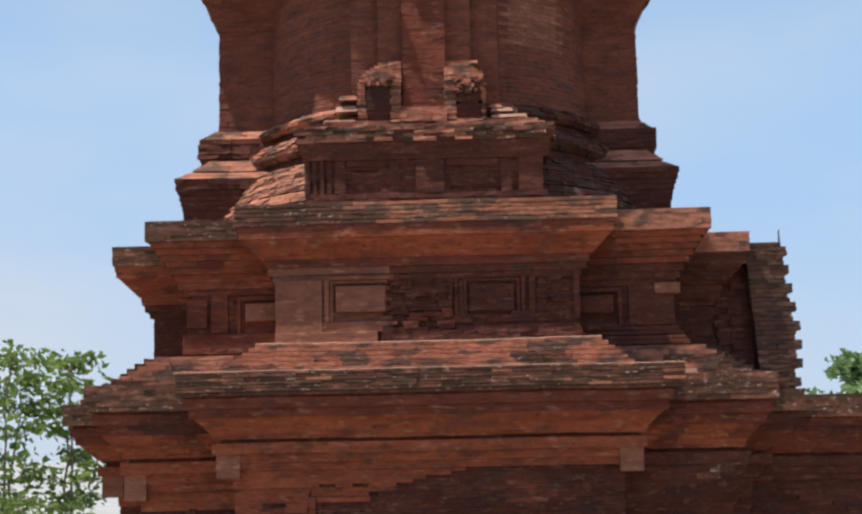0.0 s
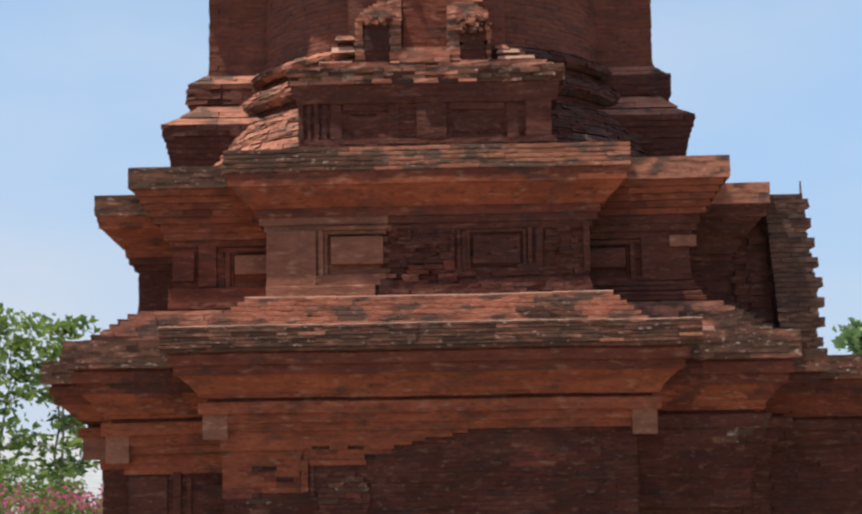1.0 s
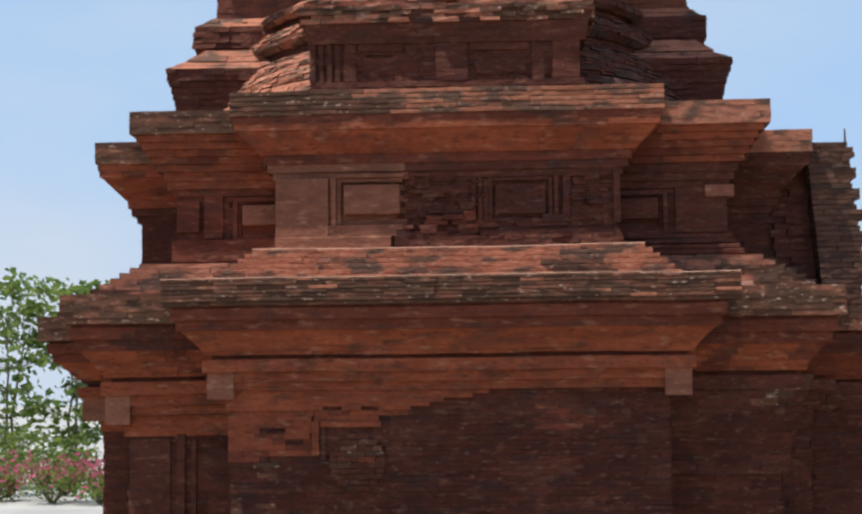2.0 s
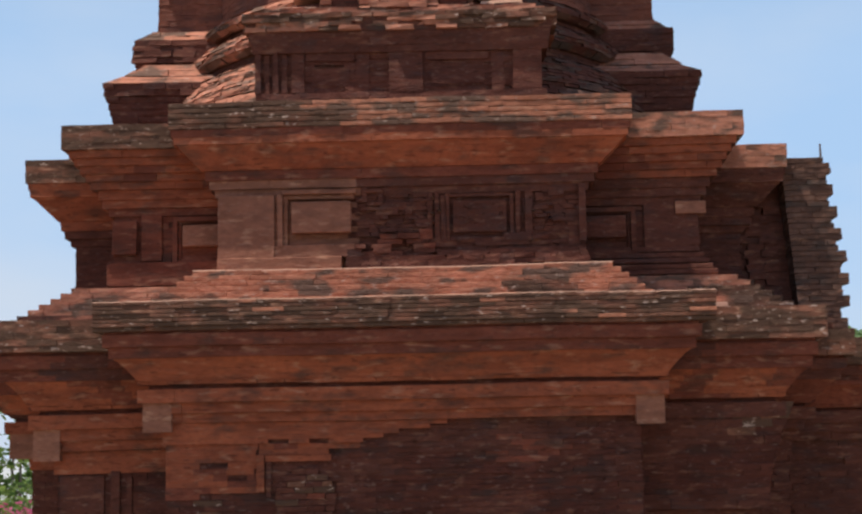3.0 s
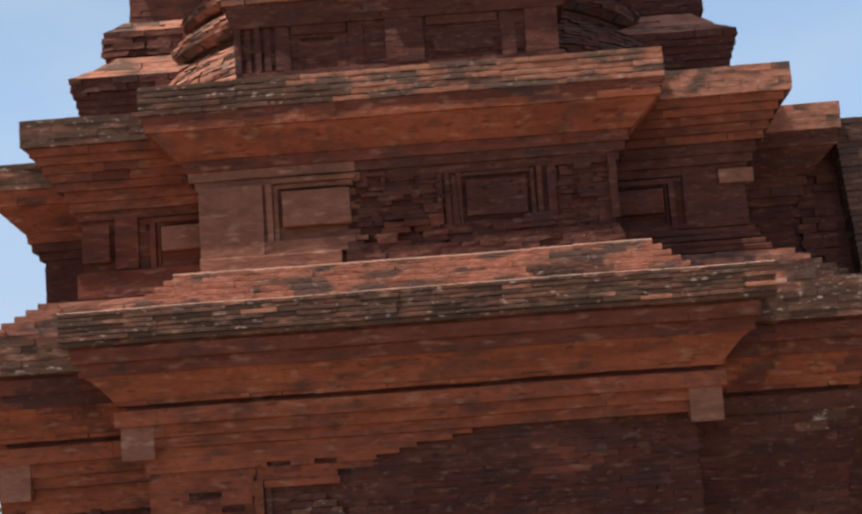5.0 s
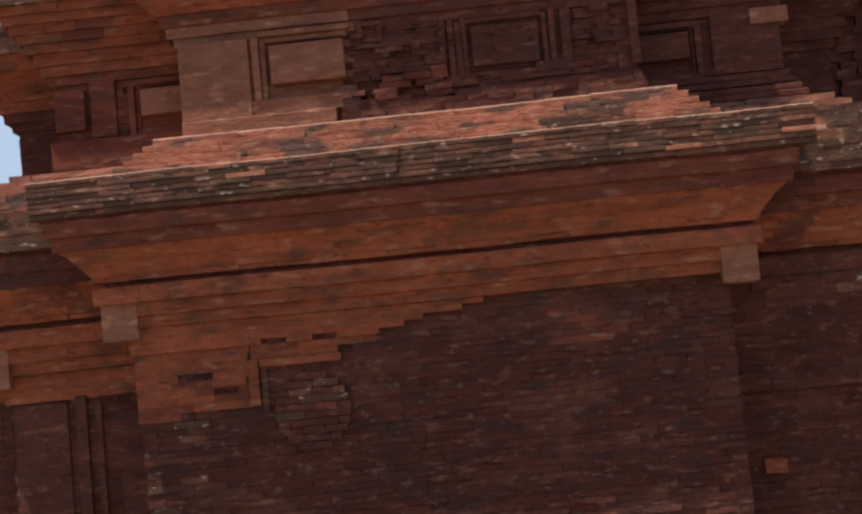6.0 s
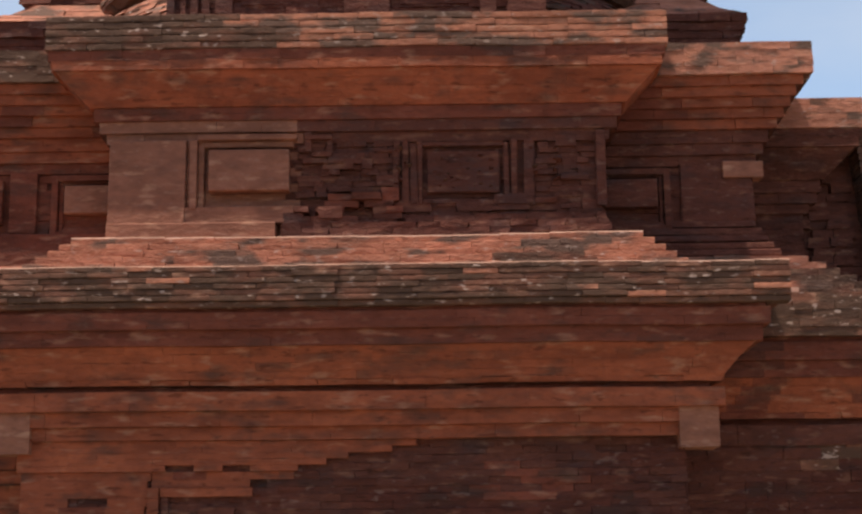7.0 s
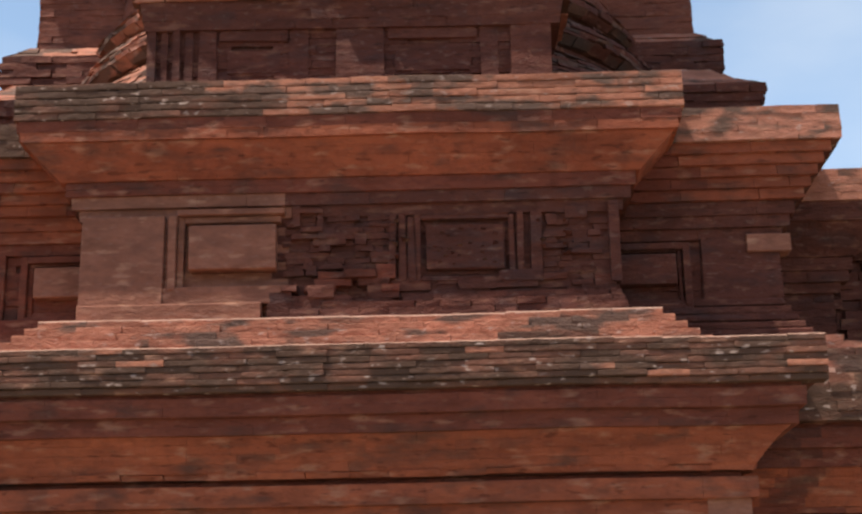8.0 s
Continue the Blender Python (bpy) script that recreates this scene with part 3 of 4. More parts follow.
YM = 11.04
for sx in (-1, 1):
    m = M_SMOOTH if sx < 0 else M_OLD
    trim = M_BROWN if sx < 0 else M_OLD

    def xs(a, b, sx=sx):
        return (CX + sx * a, CX + sx * b) if sx > 0 else (CX - b, CX - a)
    if sx < 0:
        slab("pilaster", upper, [(*xs(2.98, 3.25), YM - 0.075, YM + 0.1, 4.44, 4.82), (*xs(2.70, 2.93), YM - 0.045, YM + 0.1, 4.36, 4.885)], trim)
        slab("pilaster_foot", upper, [(*xs(1.98, 3.30), YM - 0.10, YM + 0.1, 4.08, 4.345)], trim)
    else:
        slab("pilaster", upper, [(*xs(2.665, 3.27), YM - 0.05, YM + 0.1, 4.40, 4.885)], m, jit=0.006)
        slab("pilaster_foot", upper, [(*xs(2.0, 3.27 + 0.045 * k), YM - 0.05 - 0.02 * k, YM + 0.1, 4.345 - 0.065 * k, 4.40 - 0.065 * k) for k in range(5)], m, jit=0.007)
        slab("end_block", upper, [(3.165, 3.505, YM - 0.085, YM + 0.1, 4.765, 4.905)], M_SMOOTH, "restored smooth brick block")
    a, b = xs(1.95, 2.46)
    slab("panel_frame", upper, [r for w_ in ((0.060, 0.125, 0.055), (0.020, 0.065, 0.015)) for r in frame_rails(a - w_[0], b + w_[0], 4.43 - w_[0], 4.775 + 0.4 * w_[0], w_[1] - w_[0] - 0.01, YM - 0.02 - w_[2], YM + 0.08) if r[5] < 4.89], trim)
    slab("raised_panel", upper, [(a + 0.0, b + 0.0, YM - 0.105, YM + 0.08, 4.515, 4.755)], m)

# ---- the foot of the tower ----
foot = part("tower_foot", core_mesh("tower_foot", CX - 1.7, CX + 1.7, CY - 1.7, CY + 1.7, 5.61, 7.2), temple, "round stepped foot of the tower with brick pedestals")
bw = Brickwork()
PED = block(1.62, 10.74)
moulding(bw, PED, 5.60, 0.03, 6.17, 0.0, AGED, 0.008, gone=0.02)
moulding(bw, PED, 6.17, -0.06, 6.62, -0.06, AGED, 0.008, gone=0.03)
moulding(bw, PED, 6.62, 0.02, 6.86, 0.06, AGED, 0.006)
moulding(bw, PED, 6.86, 0.105, 7.065, 0.115, mixed(LICHEN, CAP, 0.5), 0.020, high=0.05, gone=0.03, wobble=0.015, length=0.26)
moulding(bw, PED, 7.065, 0.04, 7.20, -0.30, CAP, 0.02, high=0.05, stepped=True, gone=0.03, wobble=0.02)
for a, b, d in ((-1.47, -1.40, 0.0), (-1.36, -1.31, 0.015), (-1.27, -1.21, 0.0), (-1.17, -1.11, 0.015), (-1.06, -0.92, 0.0), (-0.34, -0.20, 0.02), (0.02, 0.40, 0.0), (1.16, 1.30, 0.02), (1.40, 1.72, 0.0)):
    bw.box(a, b, 10.74 + d, 11.0, 6.17, 6.62, AGED, 0.006)
for a, b in ((-0.84, -0.42), (0.49, 1.07)):                    # sunk panels with a slot above and below
    bw.box(a, b, 10.76, 11.0, 6.26, 6.45, AGED, 0.006)
    bw.box(a - 0.06, b + 0.06, 10.75, 11.0, 6.53, 6.62, AGED, 0.006)
# sunny slopes in pale brick, upright faces in dark: light put into colour
SIDE = (-3.40, 3.60, CY - 1.72, CY + 1.72)
moulding(bw, SIDE, 5.50, 0.0, 6.25, 0.01, AGED, 0.010, gone=0.02)
moulding(bw, SIDE, 6.25, 0.02, 6.56, 0.09, AGED, 0.010, stepped=True)
moulding(bw, SIDE, 6.56, 0.13, 6.72, 0.13, AGED, 0.018, gone=0.04)
moulding(bw, SIDE, 6.72, 0.13, 6.83, -0.10, CAP, 0.012, high=0.06, length=0.4)
SIDE = (CX - 3.42, CX + 3.34, CY - 1.46, CY + 1.46)
moulding(bw, SIDE, 6.75, 0.02, 6.88, 0.0, AGED, 0.006)
moulding(bw, SIDE, 6.88, 0.06, 7.06, -0.16, CAP, 0.010, high=0.09, length=0.5)
SIDE = (CX - 3.42, CX + 3.34, CY - 1.22, CY + 1.22)
moulding(bw, SIDE, 6.9, -0.02, 7.12, -0.02, AGED, 0.008)
moulding(bw, SIDE, 7.12, 0.03, 7.42, 0.0, AGED, 0.016, gone=0.02)
moulding(bw, SIDE, 7.42, -0.02, 7.56, -0.22, CAP, 0.012)


def ring(bw, r0, r1, z0, z1, mat, odd, rough=0.004, gone=0.0, length=0.31):
    """A course of bricks round the tower."""
    n = max(24, round(2 * math.pi * r0 / length))
    k = 48
    for i in range(k):                                     # core behind the joints
        a, b = 2 * math.pi * i / k, 2 * math.pi * (i + 1) / k
        if r0 > 3.2 and min(abs(r0 * math.sin((a + b) / 2)), abs(r0 * math.cos((a + b) / 2))) < 1.2:
            continue                                       # the pedestals stand here
        q0, q1 = r0 - 0.03, r1 - 0.03
        pts = []
        for r, z in ((q0, z0), (q1, z1)):
            pts += [(CX + r * math.sin(a), CY - r * math.cos(a), z), (CX + r * math.sin(b), CY - r * math.cos(b), z),
                    (CX + (r - 0.3) * math.sin(b), CY - (r - 0.3) * math.cos(b), z), (CX + (r - 0.3) * math.sin(a), CY - (r - 0.3) * math.cos(a), z)]
        bw.hexa(pts, CORE)
    g = 0.002 / r0
    for i in range(n):
        if rng.random() < gone:
            continue
        a, b = 2 * math.pi * (i + 0.5 * odd) / n + g, 2 * math.pi * (i + 1 + 0.5 * odd) / n - g
        if r0 > 3.2 and min(abs(r0 * math.sin(a)), abs(r0 * math.cos(a))) < 1.45:
            continue
        p = rng.uniform(-rough, rough)
        pts = []
        for r, z in ((r0 + p, z0 + 0.002), (r1 + p, z1 - 0.002)):
            pts += [(CX + r * math.sin(a), CY - r * math.cos(a), z), (CX + r * math.sin(b), CY - r * math.cos(b), z),
                    (CX + (r - 0.12) * math.sin(b), CY - (r - 0.12) * math.cos(b), z), (CX + (r - 0.12) * math.sin(a), CY - (r - 0.12) * math.cos(a), z)]
        m = mat((a + b) / 2, (z0 + z1) / 2) if callable(mat) else mat
        bw.hexa(pts, m, rough * 0.6)


def rings(bw, r0, r1, z0, z1, mat, high=0.069, **kw):
    n = max(1, round((z1 - z0) / high))
    for i in range(n):
        ring(bw, r0 + (r1 - r0) * i / n, r0 + (r1 - r0) * (i + 1) / n, z0 + (z1 - z0) * i / n, z0 + (z1 - z0) * (i + 1) / n, mat, i % 2, **kw)


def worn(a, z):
    """Sunlit side in pale brick; far side in old grey brick, for its shade."""
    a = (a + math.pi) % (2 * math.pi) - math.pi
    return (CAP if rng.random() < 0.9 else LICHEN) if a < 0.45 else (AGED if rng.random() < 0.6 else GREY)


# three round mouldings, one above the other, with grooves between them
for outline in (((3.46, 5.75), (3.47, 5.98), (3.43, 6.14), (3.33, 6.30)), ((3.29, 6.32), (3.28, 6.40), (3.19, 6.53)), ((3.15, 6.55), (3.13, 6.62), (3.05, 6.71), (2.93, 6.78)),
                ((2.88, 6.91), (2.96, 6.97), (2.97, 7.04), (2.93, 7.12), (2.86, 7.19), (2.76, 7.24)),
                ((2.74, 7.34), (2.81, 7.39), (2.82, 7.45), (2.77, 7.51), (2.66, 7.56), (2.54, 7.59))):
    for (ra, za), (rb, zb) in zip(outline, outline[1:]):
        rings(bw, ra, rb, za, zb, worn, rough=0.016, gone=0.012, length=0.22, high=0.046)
rings(bw, 2.83, 2.82, 6.74, 6.92, AGED, rough=0.008)
rings(bw, 2.66, 2.66, 7.22, 7.35, AGED, rough=0.008)
# slabs left on the pedestal beside the corbels, sunlit fronts coloured paler
for x0, x1, z0, z1, y, m in ((-1.24, -0.76, 7.14, 7.235, 10.95, PALE_LIT), (-1.10, -0.76, 7.235, 7.30, 11.07, AGED), (-1.08, -0.76, 7.37, 7.45, 11.05, PALE_LIT), (-1.02, -0.76, 7.45, 7.53, 11.12, AGED), (-1.03, -0.76, 7.53, 7.60, 11.04, CAP),
                             (1.05, 1.56, 7.13, 7.26, 10.93, PALE_LIT), (1.05, 1.36, 7.31, 7.37, 11.0, PALE_LIT), (1.03, 1.22, 7.37, 7.43, 11.02, CAP), (1.10, 1.42, 7.26, 7.31, 11.1, AGED)):
    bw.hexa(((x0, y, z0), (x1, y, z0), (x1, 11.7, z0), (x0, 11.7, z0), (x0 + 0.02, y + 0.05, z1), (x1 - 0.04, y + 0.05, z1), (x1, 11.7, z1), (x0, 11.7, z1)), m, 0.010)
bw.done("brickwork", foot, "worn brick rings and ledges, sunlit from above")


def corbel(x0, x1, left):
    """A worn brick corbel: thin cheeks and a crown of thin courses round a plain dark front that leans back at its foot."""
    b = Brickwork()
    n = 15
    for i in range(n):
        z = 7.06 + i * 0.045
        inner0, inner1 = (x0 + 0.13 - 0.035 * i / n, x1 - 0.14 - 0.01 * i / n) if left else (x0 + 0.16, x1 - 0.055)
        for lo, hi in ((x0, inner0), (inner1, x1)):
            # cheeks and crown get the pale brick, as if in full sun
            b.box(lo + rng.uniform(-0.010, 0.010), hi + rng.uniform(-0.006, 0.006), 10.93 + rng.uniform(-0.015, 0.02), 11.5, z, z + 0.044, CAP if rng.random() < 0.8 else LICHEN, 0.007)
        b.box(x0 + 0.08, x1 - 0.05, 11.10, 11.5, z, z + 0.045, AGED, 0.003)
    for i in range(7):                                      # crown
        z = 7.735 + i * 0.045
        t = i / 6
        lo, hi = (x0 + 0.01 + 0.27 * t ** 1.4, x1 + 0.01) if left else (x0, x1 - (0.03 if i < 3 else 0.10 + 0.05 * (i % 3)))
        s = cuts(lo, hi, 0.2, i % 2)
        for a, c in zip(s, s[1:]):
            b.box(a, c, 10.90 + 0.025 * i + rng.uniform(-0.022, 0.022), 11.5, z, z + 0.044, CAP, 0.010)
    ob = tagged(part("corbel", mesh_from("corbel", b.v, b.f, MATS, b.m), foot, "worn brick corbel with a plain dark front"), kind="stuff")
    b = Brickwork()
    lo, hi, top = (x0 + 0.115, x1 - 0.145, 7.70) if left else (x0 + 0.17, x1 - 0.06, 7.45)
    m = (lo + hi) / 2
    half = (hi - lo) / 2
    # the shade on the plain front is put into its dark brick
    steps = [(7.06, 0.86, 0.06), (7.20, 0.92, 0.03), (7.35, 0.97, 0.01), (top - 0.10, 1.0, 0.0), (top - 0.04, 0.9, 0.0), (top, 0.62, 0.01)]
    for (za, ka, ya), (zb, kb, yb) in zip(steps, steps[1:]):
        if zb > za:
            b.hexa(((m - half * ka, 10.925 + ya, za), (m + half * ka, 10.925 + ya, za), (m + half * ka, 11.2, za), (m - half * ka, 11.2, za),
                    (m - half * kb, 10.925 + yb, zb), (m + half * kb, 10.925 + yb, zb), (m + half * kb, 11.2, zb), (m - half * kb, 11.2, zb)), DARKEST, 0.003)
    if not left:
        b.box(lo - 0.02, hi + 0.01, 10.94, 11.2, 7.45, 7.76, AGED, 0.006)
    for i in range(14 if left else 30):                     # crumbling arch over the front
        a = rng.uniform(lo - 0.06, hi)
        z = (top - 0.02 - 1.6 * (a - m) ** 2 + rng.uniform(0, 0.09)) if left else rng.uniform(7.50, 7.74)
        b.box(a, a + rng.uniform(0.04, 0.10), 10.895 - rng.uniform(0, 0.04), 11.1, z, z + rng.uniform(0.03, 0.055), CAP if i % 3 else AGED, 0.010)
    tagged(part("plain_front", mesh_from("plain_front", b.v, b.f, MATS, b.m), ob), kind="stuff")


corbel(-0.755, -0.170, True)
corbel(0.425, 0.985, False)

# ---- the tower ----
tower = part("tower", core_mesh("tower", CX - 1.5, CX + 1.5, CY - 1.5, CY + 1.5, 7.21, 11.8), temple, "round brick tower body with flat pilasters")
bw = Brickwork()


def tower_brick(a, z):
    """One patch of the tower is smoother and paler."""
    a = (a + math.pi) % (2 * math.pi) - math.pi
    return SMOOTH if 0.45 < a < 0.86 and z > 8.45 else TOWER


rings(bw, 2.56, 2.53, 7.56, 9.9, tower_brick, rough=0.004)
# unseen flare above, on rings and pilasters, added to shade the tower
rings(bw, 2.62, 3.7, 9.95, 11.0, AGED, rough=0.008)
rings(bw, 3.7, 2.6, 11.0, 11.9, AGED, rough=0.02)
# the middle pilaster takes darker brown brick in place of its shade
for half, front, m in ((1.02, 11.30, TOWER), (0.64, 11.16, TOWER), (0.29, 11.02, BROWN)):
    moulding(bw, block(half, front), 7.05, 0.0, 9.95, 0.0, m, 0.004)
    moulding(bw, block(half, front), 9.95, 0.03, 11.0, 0.6, AGED, 0.008, stepped=True)
for i in range(4):                                          # worn courses between the corbels
    z = 7.16 + i * 0.06
    for a, c in zip(*(lambda q: (q, q[1:]))(cuts(-0.19, 0.46, 0.24, i % 2))):
        bw.box(a, c, 10.80 + 0.055 * i + rng.uniform(-0.02, 0.02), 11.1, z, z + 0.06, CAP, 0.008)
PIL = (CX - 3.17, CX + 3.14, CY - 0.98, CY + 0.98)
moulding(bw, PIL, 7.45, 0.04, 7.60, 0.02, TOWER, 0.008)
moulding(bw, PIL, 7.60, 0.0, 9.12, 0.0, TOWER, 0.008)
moulding(bw, PIL, 9.12, 0.02, 9.95, 0.40, TOWER, 0.012)
moulding(bw, PIL, 9.95, 0.42, 11.0, 1.0, AGED, 0.012)
SHADE_SLAB = (CX - 3.3, CX + 3.3, CY - 2.3, CY + 2.3)             # unseen slab added above to shade the tower's left
moulding(bw, SHADE_SLAB, 9.95, 0.0, 11.0, 0.25, AGED, 0.012, fore=0.2)
rings(bw, 2.5, 0.4, 11.9, 13.4, AGED, rough=0.03, high=0.14)
bw.done("brickwork", tower, "red brick courses, part smoothed, part worn")

# ---- the stair side ----
stair = part("stair_wing", core_mesh("stair_wing", 4.6, 8.8, 12.2, 15.8, 0.0, 3.0), temple, "brick stair wing with a ragged parapet wall")
bw = Brickwork()
WING = (4.2, 9.0, 12.0, 16.0)
lower_profile(bw, WING, at_level(-0.36, 0.95), AGED, True)
moulding(bw, WING, 3.10, 0.70, 3.40, 0.70, LICHEN, 0.006)
n = 33
for i in range(n):                                          # leaning parapet with a toothed end
    z = 3.40 + i * 2.13 / n
    left = 4.69 - 0.15 * i / (n - 1)
    right = 5.19 - 0.12 * i / (n - 1) + (0.05 if (i // 2) % 2 else -0.02) + rng.uniform(-0.02, 0.02) + (0.05 if 5 < i < 21 else 0)
    bw.box(left + 0.03, right - 0.06, 11.83, 16.15, z, z + 2.13 / n, CORE)
    s = cuts(left, right, 0.27, i % 2)
    for a, b in zip(s, s[1:]):
        bw.box(a + 0.002, b - 0.002, 11.80 + rng.uniform(-0.008, 0.008), 11.98, z + 0.003, z + 2.13 / n - 0.003, GREY, 0.004)
    for y in range(13):
        bw.box(left + rng.uniform(-0.006, 0.006), left + 0.12, 11.99 + y * 0.32, 12.30 + y * 0.32, z + 0.003, z + 2.13 / n - 0.003, GREY, 0.004)
        bw.box(right - 0.12, right + rng.uniform(-0.01, 0.01), 11.99 + y * 0.32, 12.30 + y * 0.32, z + 0.003, z + 2.13 / n - 0.003, GREY, 0.004)
for i in range(22):
    z = 3.45 + i * 0.085
    r = 4.67 - 0.0055 * i
    bw.box(3.6, r, 11.95 + 0.006 * i, 16.1, z, z + 0.085, AGED, 0.01)
    for k in range(4):
        a = 3.75 + 0.19 * k + rng.uniform(-0.03, 0.03)
        if a + 0.2 < r:
            bw.box(a, a + 0.19, 11.92 + 0.006 * i - rng.uniform(0, 0.05), 12.12, z + 0.001, z + 0.084, AGED, 0.012)
bw.done("brickwork", stair, "grey brown weathered bricks with a toothed edge")
bm = bmesh.new()
bmesh.ops.create_cone(bm, cap_ends=True, segments=8, radius1=0.016, radius2=0.010, depth=0.24, matrix=Matrix.Translation((5.05, 11.95, 5.60)))
me = bpy.data.meshes.new("iron_rod")
bm.to_mesh(me)
bm.free()
me.materials.append(M_IRON)
part("iron_rod", me, stair, "short rusty iron rod")


# ---- ground ----
def ground_height(x, y):
    t = 0.148 * (0.2 - y)
    return max(-0.05, min(1.3, t)) if y > -20 else 1.3


xs_ = [-2500, -600, -150, -60] + [-40 + 4 * i for i in range(21)] + [60, 150, 600, 2500]
ys_ = [-2500, -600, -150, -60, -30] + [-20 + 1.5 * i for i in range(30)] + [40, 80, 200, 700, 2500]
gv = [(x, y, ground_height(x, y)) for y in ys_ for x in xs_]
W = len(xs_)
gf = [(j * W + i, j * W + i + 1, (j + 1) * W + i + 1, (j + 1) * W + i) for j in range(len(ys_) - 1) for i in range(W - 1)]
gi = [1 if gv[q[0]][1] > 21 else 0 for q in gf]
tagged(new("ground", mesh_from("ground", gv, gf, [M_GRASS, M_FAR_GROUND], gi)), "dry earth sloping to the temple, pale ground behind it", "ground", kind="structure")


# ---- trees and bushes ----
def limb(v, f, p, q, r0, r1, n=7):
    d = (q - p).normalized()
    u = d.orthogonal().normalized()
    w = d.cross(u)
    k = len(v)
    for c, r in ((p, r0), (q, r1)):
        for i in range(n):
            a = 2 * math.pi * i / n
            v.append(tuple(c + (u * math.cos(a) + w * math.sin(a)) * r))
    for i in range(n):
        f.append((k + i, k + (i + 1) % n, k + n + (i + 1) % n, k + n + i))


def leaf(v, f, c, size, r):
    d = Vector((r.gauss(0, 1), r.gauss(0, 1), r.gauss(0, 0.6))).normalized()
    u = d.orthogonal().normalized()
    w = d.cross(u)
    k = len(v)
    L, B = size, size * 0.6
    for a, b, s in ((-L, 0, 0), (-0.2 * L, -B, 0.1 * L), (L, 0, -0.15 * L), (-0.2 * L, B, 0.1 * L)):
        v.append(tuple(c + d * a + w * b + u * s))
    f.append((k, k + 1, k + 2, k + 3))


def tree(name, x, y, height, spread, leaves, seed, label, leaf_m, size=0.11, crown_from=0.3, stems=1):
    r = random.Random(seed)
    top = tagged(new(name), label, "tree", "trees behind the temple")
    top.location = (x, y, ground_height(x, y))
    v, f, tips = [], [], []
    for s in range(stems):
        p = Vector((r.uniform(-0.3, 0.3) * (stems > 1), r.uniform(-0.2, 0.2), -0.1))
        rad = 0.10 if stems == 1 else 0.06
        n = 8
        for i in range(n):
            q = p + Vector((r.uniform(-0.12, 0.12), r.uniform(-0.12, 0.12), height * 0.92 / n))
            limb(v, f, p, q, rad * (1 - 0.8 * i / n), rad * (1 - 0.8 * (i + 1) / n))
            if (i + 1) / n > crown_from:
                for b in range(3):
                    a = r.uniform(0, 2 * math.pi)
                    reach = spread * r.uniform(0.35, 1.0) * (0.55 + 0.45 * math.sin(math.pi * min(1, i / n)))
                    e = q + Vector((math.cos(a) * reach, math.sin(a) * reach, r.uniform(0.05, 0.45) * reach + 0.1))
                    limb(v, f, q, e, rad * 0.3, rad * 0.1, 5)
                    tips += [q.lerp(e, 0.45), q.lerp(e, 0.75), e]
            p = q
        tips.append(p + Vector((0, 0, 0.15)))
    part("trunk", mesh_from("trunk", v, f, [M_BARK]), top)
    v, f = [], []
    for i in range(leaves):
        c = r.choice(tips)
        leaf(v, f, c + Vector((r.gauss(0, 0.17), r.gauss(0, 0.17), r.gauss(0, 0.12))) * (spread / 1.3), size * r.uniform(0.6, 1.3), r)
    tagged(part("crown", mesh_from("crown", v, f, [leaf_m]), top), kind="stuff")
    return top


def bush(name, x, y, height, spread, leaves, flowers, seed, label):
    r = random.Random(seed)
    top = tagged(new(name), label, "bush", "bushes behind the temple")
    top.location = (x, y, ground_height(x, y))
    v, f, tips = [], [], []
    for i in range(14):
        a = r.uniform(0, 2 * math.pi)
        e = Vector((math.cos(a) * spread * r.uniform(0.2, 1), math.sin(a) * spread * r.uniform(0.2, 1), height * r.uniform(0.5, 1.0)))
        limb(v, f, Vector((0, 0, -0.05)), e, 0.03, 0.008, 5)
        tips += [e, e * 0.7]
    part("stems", mesh_from("stems", v, f, [M_BARK]), top)
    for nm, count, m in (("foliage", leaves, M_LEAF), ("blossom", flowers, M_PINK)):
        v, f = [], []
        for i in range(count):
            c = r.choice(tips[::2] if nm == "blossom" else tips)
            leaf(v, f, c + Vector((r.gauss(0, 0.2), r.gauss(0, 0.2), r.gauss(0, 0.18) + (0.12 if nm == "blossom" else 0))), 0.07 * r.uniform(0.7, 1.3), r)
        if count:
            tagged(part(nm, mesh_from(nm, v, f, [m]), top), kind="stuff")


tree("slender_tree", -11.6, 36.0, 6.1, 1.7, 1150, 3, "slender young tree with light green leaves and thin stems", M_LEAF, size=0.15, crown_from=0.12, stems=2)
tree("slender_tree", -13.6, 36.8, 6.3, 1.8, 1150, 4, "slender young tree with light green leaves and thin stems", M_LEAF, size=0.15, crown_from=0.12, stems=2)
tree("slender_tree", -15.8, 37.5, 6.0, 1.9, 600, 14, "slender young tree with light green leaves and thin stems", M_LEAF, size=0.15, crown_from=0.12, stems=2)
tree("broad_tree", 14.6, 45.0, 6.0, 2.4, 3000, 8, "broad green tree far behind the temple", M_LEAF_FAR, size=0.2)
tree("broad_tree", 17.8, 47.0, 6.9, 2.6, 3000, 9, "broad green tree far behind the temple", M_LEAF_FAR, size=0.2)
for x, y, h, k in ((-11.0, 33.0, 1.6, 15), (-12.6, 33.4, 1.7, 16), (-14.4, 33.6, 2.0, 17)):
    bush("leafy_bush", x, y, h, 1.0, 700, 0, k, "loose green bush under the slender trees")
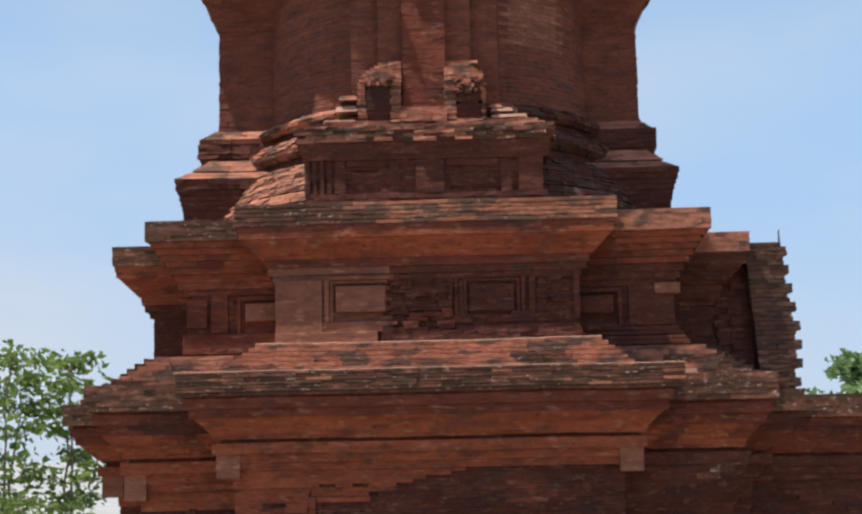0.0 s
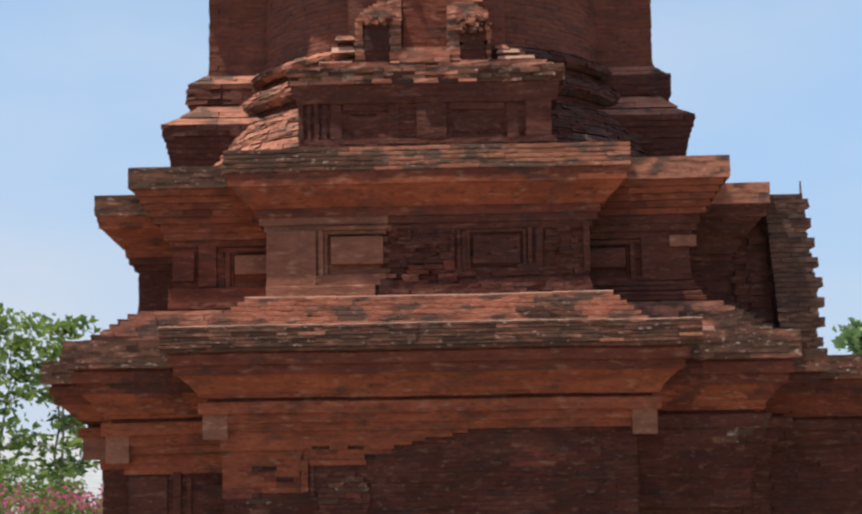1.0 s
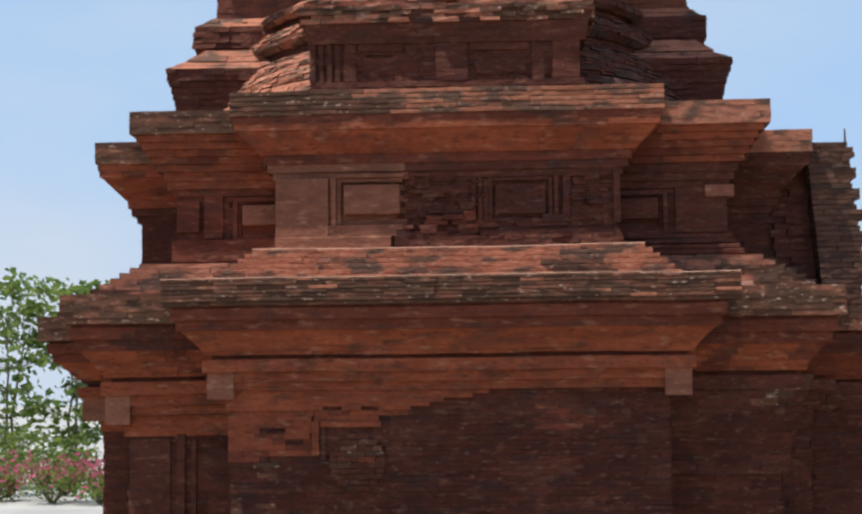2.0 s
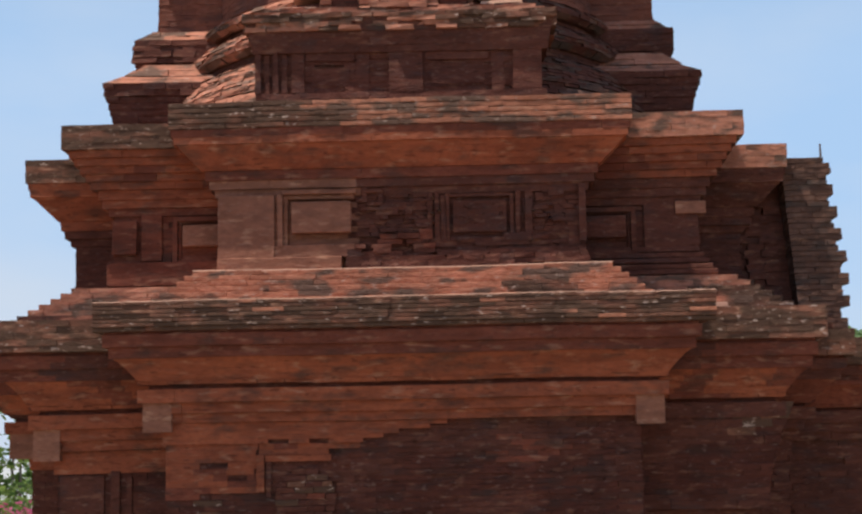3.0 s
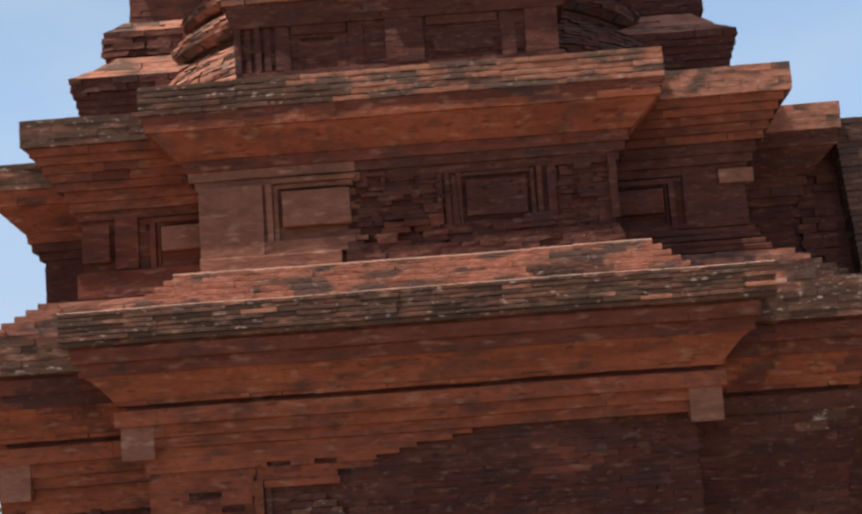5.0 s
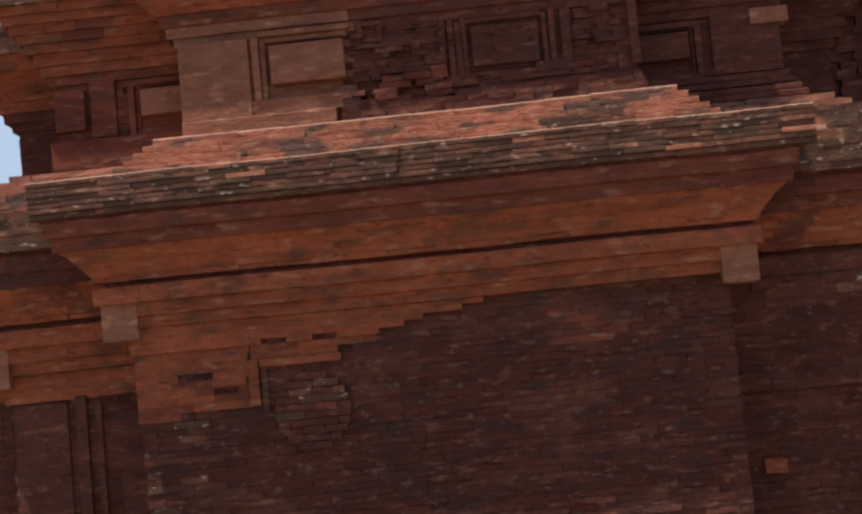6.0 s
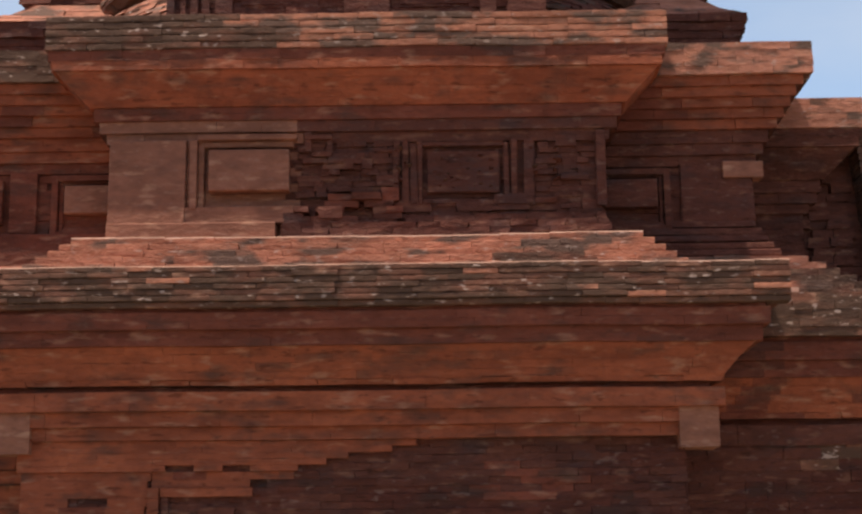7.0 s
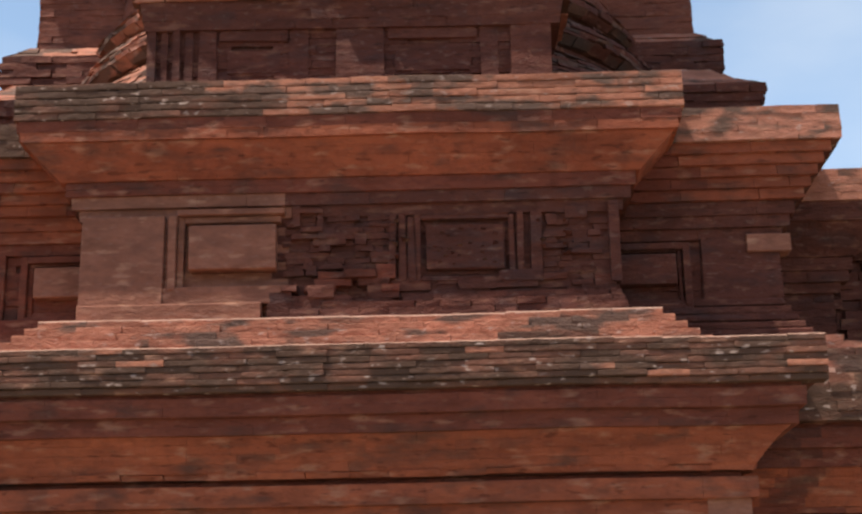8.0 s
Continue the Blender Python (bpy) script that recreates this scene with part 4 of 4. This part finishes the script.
for x, y, h, k in ((-9.2, 30.0, 0.75, 5), (-10.6, 30.5, 0.9, 6), (-12.2, 31.0, 0.75, 7)):
    bush("flowering_bush", x, y, h, 1.0, 800, 330, k, "green bush with pink blossom beyond the temple")

# ---- single bricks nearest to the camera ----
def worn_brick(depth, high, m, ragged, lit_edge=False):
    """A brick of unit size with a weathered front: five columns whose faces are set back unevenly, edges chipped."""
    n = 5
    v, f, k = [], [], []
    for i in range(n + 1):
        x = i / n + (rng.uniform(-0.05, 0.05) if 0 < i < n else rng.uniform(-0.006, 0.006))
        chip = ragged * (rng.uniform(0.3, 1.0) if i in (0, n) else rng.uniform(0, 0.7))
        low, top = rng.uniform(0.0, 0.05), 1 - (0.02 if lit_edge else rng.uniform(0.0, 0.09))
        v += [(x, (chip + rng.uniform(0, 0.5) * ragged) / depth, low), (x, chip * 0.4 / depth, 0.22 + rng.uniform(-0.08, 0.08)), (x, (chip * 0.5 + rng.uniform(0, 0.3) * ragged) / depth, 0.82 + rng.uniform(-0.05, 0.05)),
              (x, (chip + rng.uniform(0.1, 0.5) * ragged + (0.006 if lit_edge else 0)) / depth, top), (x, 1, top), (x, 1, low)]
    for i in range(n):
        a, c = 6 * i, 6 * i + 6
        for j in range(6):
            f.append((a + j, c + j, c + (j + 1) % 6, a + (j + 1) % 6))
            # the top edge takes the paler colour to draw a line of sun
            k.append(1 if lit_edge and (j == 3 or j == 2) else 0)
    f += [(5, 4, 3, 2, 1, 0), tuple(6 * n + j for j in range(6))]
    k += [0, 0]
    me = mesh_from("brick", v, f, [m, M_PALE_LIT], k)
    bm = bmesh.new()
    bm.from_mesh(me)
    bmesh.ops.recalc_face_normals(bm, faces=bm.faces)
    bm.to_mesh(me)
    bm.free()
    return me


single = {(d, m.name): [worn_brick(d, 0.05, m, e, w) for k in range(8)] for d, e, w in ((0.14, 0.0045, False), (0.15, 0.003, True), (0.5, 0.007, False), (0.52, 0.003, True)) for m in (M_LICHEN_1, M_CAP_1)}


def lay(parent, x, y, z, lx, ly, lz, mat):
    ob = new("brick", rng.choice(single[ly, mat.name]))
    ob.parent = parent
    dy, dz = sag((x + lx / 2, y, z))
    ob.location, ob.scale = (x, y + dy, z + dz), (lx, ly, lz)


def lay_face(parent, x0, x1, y, z0, z1, n, depth, mat, rough, length=0.31, gone=0.0):
    h = (z1 - z0) / n
    for i in range(n):
        s = cuts(x0, x1, length, i % 2)
        for a, b in zip(s, s[1:]):
            if rng.random() < gone:
                continue
            lay(parent, a + 0.001, y + rng.uniform(-rough, rough), z0 + i * h + 0.0008, b - a - 0.002, depth, h - 0.0016, mat(a, z0 + i * h))


x0, x1, y0, y1 = A_FRONT
for i in range(7):
    z = 3.470 + i * 0.0440
    lay_face(base, x0 - 0.70, x1 + 0.755, y0 - 0.42 + (0.02 if i == 0 else 0.0), z, z + 0.0440, 1, 0.14 if i < 6 else 0.15, lambda x, z: M_LICHEN_1 if rng.random() < 0.95 else M_CAP_1, 0.008 if i < 6 else 0.003, length=0.30 if i % 2 else 0.27)
for i in range(6):
    k = 5 - i
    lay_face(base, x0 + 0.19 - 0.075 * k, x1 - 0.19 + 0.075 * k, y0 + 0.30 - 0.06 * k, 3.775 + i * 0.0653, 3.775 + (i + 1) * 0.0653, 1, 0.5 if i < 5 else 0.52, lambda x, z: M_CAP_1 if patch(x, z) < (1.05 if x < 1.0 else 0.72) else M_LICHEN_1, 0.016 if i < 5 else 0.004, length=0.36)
x0, x1, y0, y1 = B_FRONT
lay_face(upper, x0 - 0.52, x1 + 0.52, y0 - 0.31, 5.69, 5.98, 5, 0.14, lambda x, z: M_CAP_1 if x > -0.75 + 0.3 * math.sin(20 * z) else M_LICHEN_1, 0.005)
for rect, o, z0, z1, par in ((A_FRONT, 0.70, 3.476, 3.778, base), (B_FRONT, 0.52, 5.69, 5.98, upper)):
    x0, x1, y0, y1 = rect
    b = Brickwork()
    for i in range(4):
        z = z0 + i * (z1 - z0) / 4
        zt = z0 + (i + 1) * (z1 - z0) / 4
        for a, c in zip(*(lambda s: (s, s[1:]))(cuts(y0 - o * FORE + 0.145, y1 + o * FORE, 0.4, i % 2))):
            b.box(x0 - o, x0 - o + 0.12, a + 0.002, c - 0.002, z + 0.002, zt - 0.002, LICHEN, 0.004)
            b.box(x1 + o - 0.12, x1 + o, a + 0.002, c - 0.002, z + 0.002, zt - 0.002, LICHEN, 0.004)
    b.done("brickwork", par)
